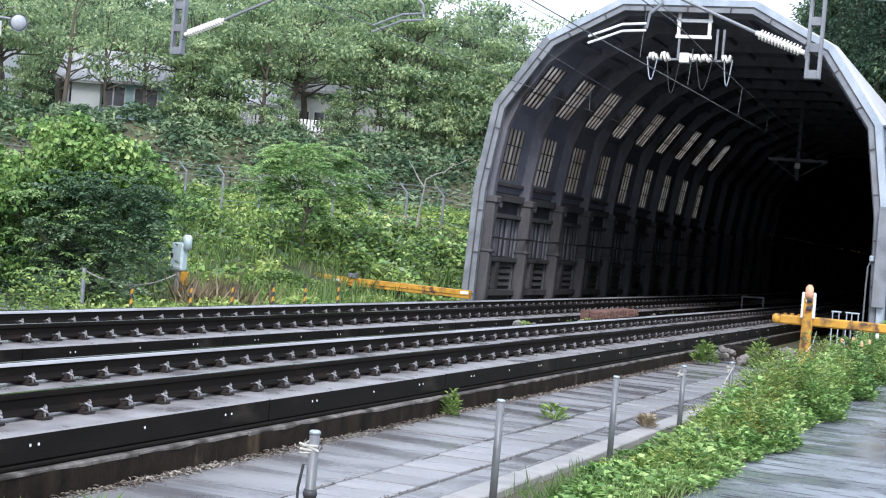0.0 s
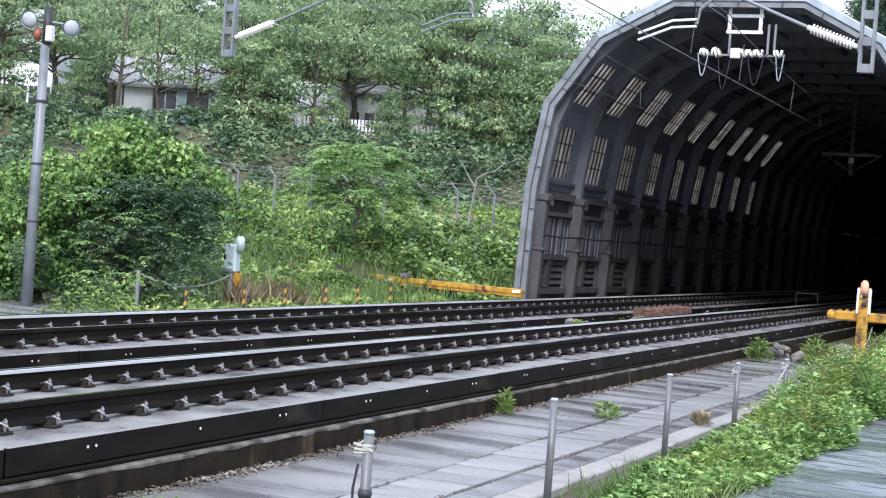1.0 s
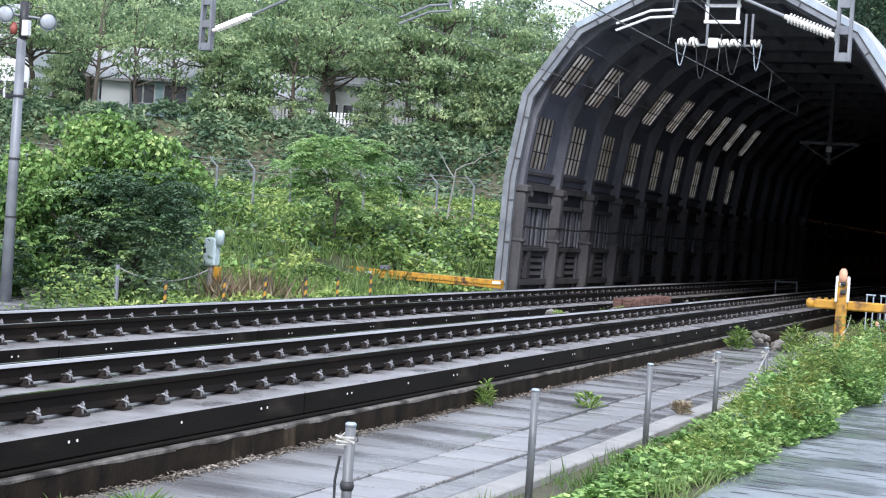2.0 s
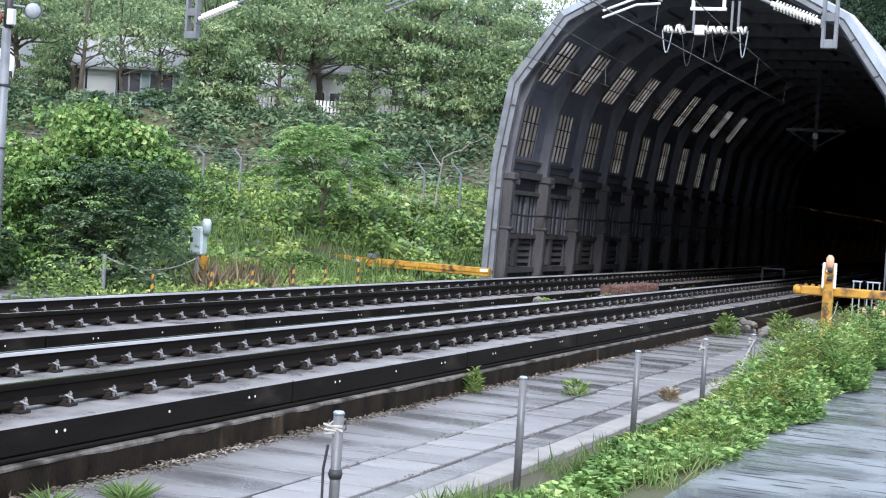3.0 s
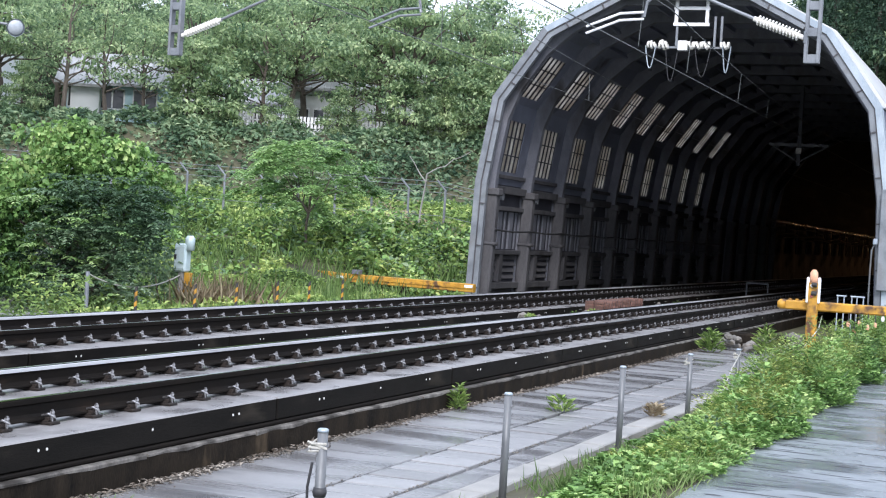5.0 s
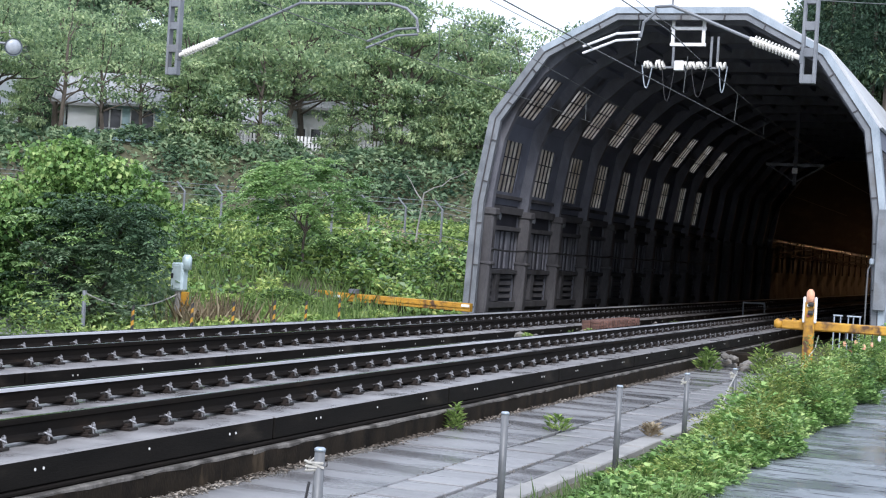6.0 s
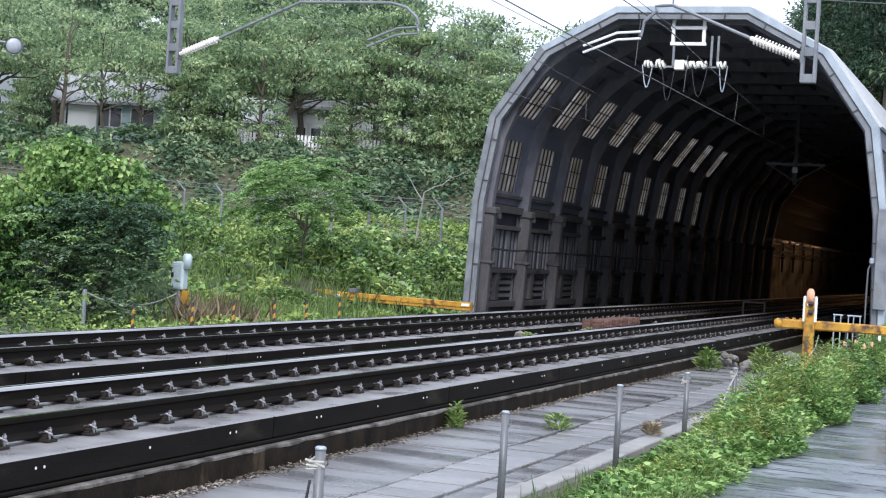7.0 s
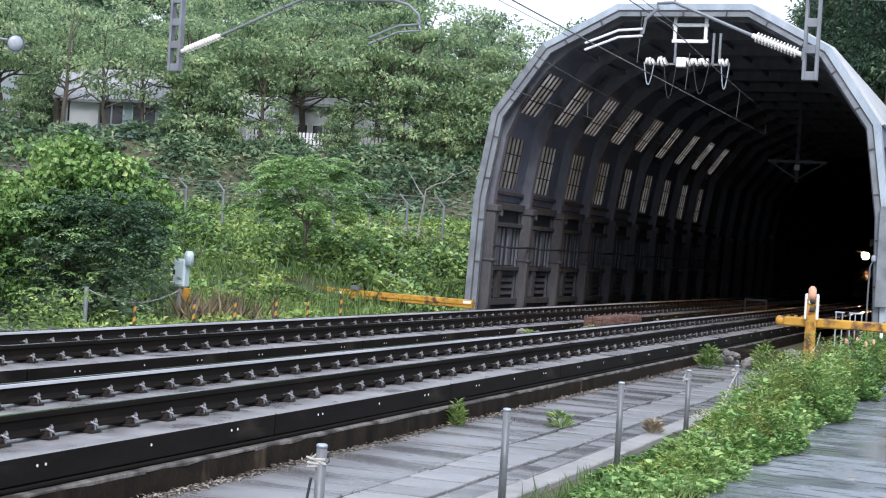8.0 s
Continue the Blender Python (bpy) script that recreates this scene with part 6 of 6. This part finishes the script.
for a, b in (((-0.42, 0, 0), (-0.42, 0, 0.85)), ((0.42, 0, 0), (0.42, 0, 0.85)), ((-0.42, 0, 0.84), (0.42, 0, 0.84))):
    bm = bmesh.new()
    tube(bm, [a, b], 0.035, 8)
    part("tube", bm, GALV_D, gauge)
rails = thing("guard_rails", (0, 38, -0.82), "grey steel guard rails beside the barrier", "railing")
for x in (-4.55, -4.4, -4.22, -4.1, -3.95):
    bm = bmesh.new()
    tube(bm, [(x, 0, 0), (x, 0, 1.42)], 0.016, 8)
    part("upright", bm, GALV, rails)
for x0, x1 in ((-4.58, -4.35), (-4.25, -3.92)):
    bm = bmesh.new()
    tube(bm, [(x0, 0, 1.4), (x1, 0, 1.4)], 0.02, 8)
    part("top_rail", bm, GALV, rails)
conduit = thing("conduit", (0, HY - 0.1, 0), "grey conduit pipe on the hood rim", "pipe")
bm = bmesh.new()
tube(bm, [(-4.62, 0, -0.82), (-4.62, 0, 1.2), (-4.6, -0.05, 1.75), (-4.52, -0.05, 1.95), (-4.45, 0, 2.05)], 0.026, 8)
part("pipe", bm, GALV_D, conduit, smooth=True)
bm = bmesh.new()
box(bm, -4.58, -4.44, -0.13, 0.03, 1.9, 2.08, 0.03)
part("elbow_box", bm, GALV, conduit)
bm = bmesh.new()
box(bm, -4.42, -4.06, -0.16, -0.07, 0.6, 3.5, 0.02)
part("trunking", bm, GALV_D, conduit)

# ---- train ----
def build_train():
    """Electric train: rounded front with lamps, windscreens and bogies."""
    t = thing("train", (NEAR, 560, 0), "grey electric train with lit yellow headlamps", "train")
    out = [(-1.42, 0.95), (-1.47, 1.6), (-1.45, 2.9), (-1.2, 3.5), (-0.6, 3.78), (0.6, 3.78), (1.2, 3.5), (1.45, 2.9), (1.47, 1.6), (1.42, 0.95)]
    for c in range(2):
        bm = bmesh.new()
        y0 = 5.2 + c * 20.3
        prism(bm, out, y0, y0 + 19.6)
        car = part("car_body", bm, TRAINP, t)
        for k in range(9):
            for s in (-1, 1):
                bm = bmesh.new()
                box(bm, s * 1.455 - 0.02, s * 1.455 + 0.02, y0 + 1.6 + k * 1.9, y0 + 2.9 + k * 1.9, 2.0, 2.8, 0.0)
                part("window", bm, GLASSD, car)
        for by in (3, 16.5):
            bm = bmesh.new()
            box(bm, -1.1, 1.1, y0 + by - 1.5, y0 + by + 1.5, 0.42, 0.85, 0.05)
            bog = part("bogie", bm, PLATE, t)
            for wy in (-1.05, 1.05):
                for s in (-1, 1):
                    bm = bmesh.new()
                    tube(bm, [(s * 0.75 - 0.06, y0 + by + wy, 0.433), (s * 0.75 + 0.06, y0 + by + wy, 0.433)], 0.43, 20)
                    part("wheel", bm, RAIL, bog)
    # long tapered nose: rounded sections from the cab down to the tip
    bm = bmesh.new()
    rings = []
    for y, w, top, low in ((-4.6, 0.35, 1.12, 0.72), (-4.2, 0.85, 1.3, 0.5), (-3.0, 1.2, 1.6, 0.35), (-1.6, 1.36, 1.9, 0.3), (-0.7, 1.4, 2.2, 0.3), (0.2, 1.43, 2.95, 0.3), (2.6, 1.46, 3.5, 0.3), (5.2, 1.47, 3.78, 0.3)):
        mid = (top + low) / 2
        ring = []
        for k in range(20):
            a = 2 * math.pi * k / 20
            c, q = math.cos(a), math.sin(a)
            ring.append(bm.verts.new((w * math.copysign(abs(c) ** 0.6, c), y, mid + (top - low) / 2 * math.copysign(abs(q) ** 0.7, q))))
        rings.append(ring)
    for r0, r1 in zip(rings[:-1], rings[1:]):
        for k in range(20):
            bm.faces.new((r0[k], r0[(k + 1) % 20], r1[(k + 1) % 20], r1[k]))
    bm.faces.new(rings[0][::-1])
    front = part("nose", bm, TRAINP, t, smooth=True)
    for s in (-1, 1):
        bm = bmesh.new()
        box(bm, s * 0.5 - 0.42, s * 0.5 + 0.42, 1.3, 1.36, 3.0, 3.5, 0.02)
        part("windscreen", bm, GLASSD, front)
        # deep barrel added to keep the beam narrow
        n = 16
        bm = bmesh.new()
        g = [[bm.verts.new((s * 0.78 + rad * math.cos(2 * math.pi * k / n), y, 2.5 + rad * math.sin(2 * math.pi * k / n))) for k in range(n)] for rad, y in ((0.25, 0.0), (0.25, -1.95), (0.22, -1.95), (0.22, -0.72))]
        for r0, r1 in zip(g[:-1], g[1:]):
            for k in range(n):
                bm.faces.new((r0[k], r0[(k + 1) % n], r1[(k + 1) % n], r1[k]))
        bm.faces.new(g[0][::-1])
        bm.faces.new(g[-1])
        hous = part("lamp_housing", bm, CABLE, front)
        # Thin plate added over the lamp to cut light going upwards.
        bm = bmesh.new()
        box(bm, s * 0.78 - 0.27, s * 0.78 + 0.27, -4.3, -1.9, 2.69, 2.71)
        part("visor", bm, CABLE, hous)
        bm = bmesh.new()
        tube(bm, [(s * 0.78, -0.80, 2.5), (s * 0.78, -0.75, 2.5)], 0.16, 16)
        part("headlamp", bm, HEADLAMP, hous, "lit warm yellow headlamp")
    bm = bmesh.new()
    box(bm, -1.2, 1.2, -3.4, 0.2, 0.2, 0.5, 0.05)
    part("pilot", bm, PLATE, front)
    return t


HEADLAMP = glow_mat("headlamp_glow", (1.0, 0.52, 0.22), 1600.0)
train = build_train()

# ---- dead leaves and dry grass along the footing ----
LITTER = leaf_mat("grey_leaf_litter", (0.07, 0.055, 0.042), (0.20, 0.17, 0.14), (0.42, 0.38, 0.33), 0.1, 0.8)


def litter():
    rng = np.random.default_rng(93)
    n = 3600
    y = 8.5 + 27 * rng.random(n) ** 1.4
    clump = 0.5 + 0.5 * np.sin(y * 1.7) * np.sin(y * 0.63 + 1)
    keep = rng.random(n) < 0.25 + 0.75 * clump
    x = -7.04 + np.abs(rng.normal(size=n)) * 0.07 * (0.4 + clump) - 0.04
    z = -0.738 + 0.014 * rng.random(n)
    p = np.stack([x, y, z], 1)[keep]
    d = rng.normal(size=p.shape) * [1, 1, 0.15]
    nr = rng.normal(size=p.shape) * 0.25 + [0, 0, 1]
    L = 0.055 * rng.uniform(0.5, 1.6, len(p))
    tagged(new("leaf_litter", leaves("leaf_litter", p, d, nr, L, L * 0.4, LITTER)), "dead brown leaves and grass along the track footing", "leaf litter", kind="stuff")


litter()

# ---- rail fastenings and loose gravel, piece by piece ----
for tr in tracks:
    fasteners(tr)
gravel_me = [stone_mesh(200 + k, 0.035) for k in range(4)]
grav = np.random.default_rng(88)
vs, fs = [], []
for k in range(4200):
    me = gravel_me[k % 4]
    y = 8.5 + 24 * grav.random() ** 1.6
    x = -7.05 + grav.normal() * 0.035 + (0.10 * grav.random() ** 3 if k % 4 == 0 else 0)
    s = grav.uniform(0.2, 0.65)
    if k % 4 == 1:
        if math.sin(y * 2.1) + math.sin(y * 0.9) < -0.2:
            continue
        x, s = (-5.825, -5.155)[k // 4 % 2] + grav.normal() * 0.022, grav.uniform(0.15, 0.45)
    b = len(vs)
    vs += [(v.co.x * s + x, v.co.y * s + y, v.co.z * s - 0.75) for v in me.vertices]
    fs += [[b + i for i in p.vertices] for p in me.polygons]
gm = bpy.data.meshes.new("loose_gravel")
gm.from_pydata(vs, [], fs)
gm.materials.append(GRAVEL)
tagged(new("loose_gravel", gm), "loose stones and grit along the track footing", "gravel", kind="stuff")


def motions():
    # train: runs towards the tunnel mouth at a steady pace
    walk(train, [(t, pose(NEAR, 90.4 + 65.0 * (8.0 - t), 0)) for t in (0.0, 2.0, 4.0, 6.0, 8.0)])
    # gusts ahead of the train bend the young tree and the thicket
    gust = [(0, 0.0), (0.8, 0.3), (1.6, -0.2), (2.4, 0.2), (3.2, 0.0), (3.8, 0.4), (4.3, 1.6), (4.8, 2.6), (5.4, 3.2), (6.0, 5.2), (6.4, 4.6), (6.8, 5.4), (7.2, 3.6), (7.6, 2.2), (8.0, 1.6)]
    axis = VIEW_F
    for k, tier in enumerate(sapling_tiers):
        walk(tier, [(t, Matrix.Rotation(radians(-a * (0.9 + 0.3 * k) + 0.5 * math.sin(3 * t + k)), 4, axis)) for t, a in gust])
    for k, v in enumerate(vines + feathers):
        walk(v, [(t, Matrix.Rotation(radians(-0.35 * a + 0.25 * math.sin(2.6 * t + k)), 4, axis)) for t, a in gust])


motions()
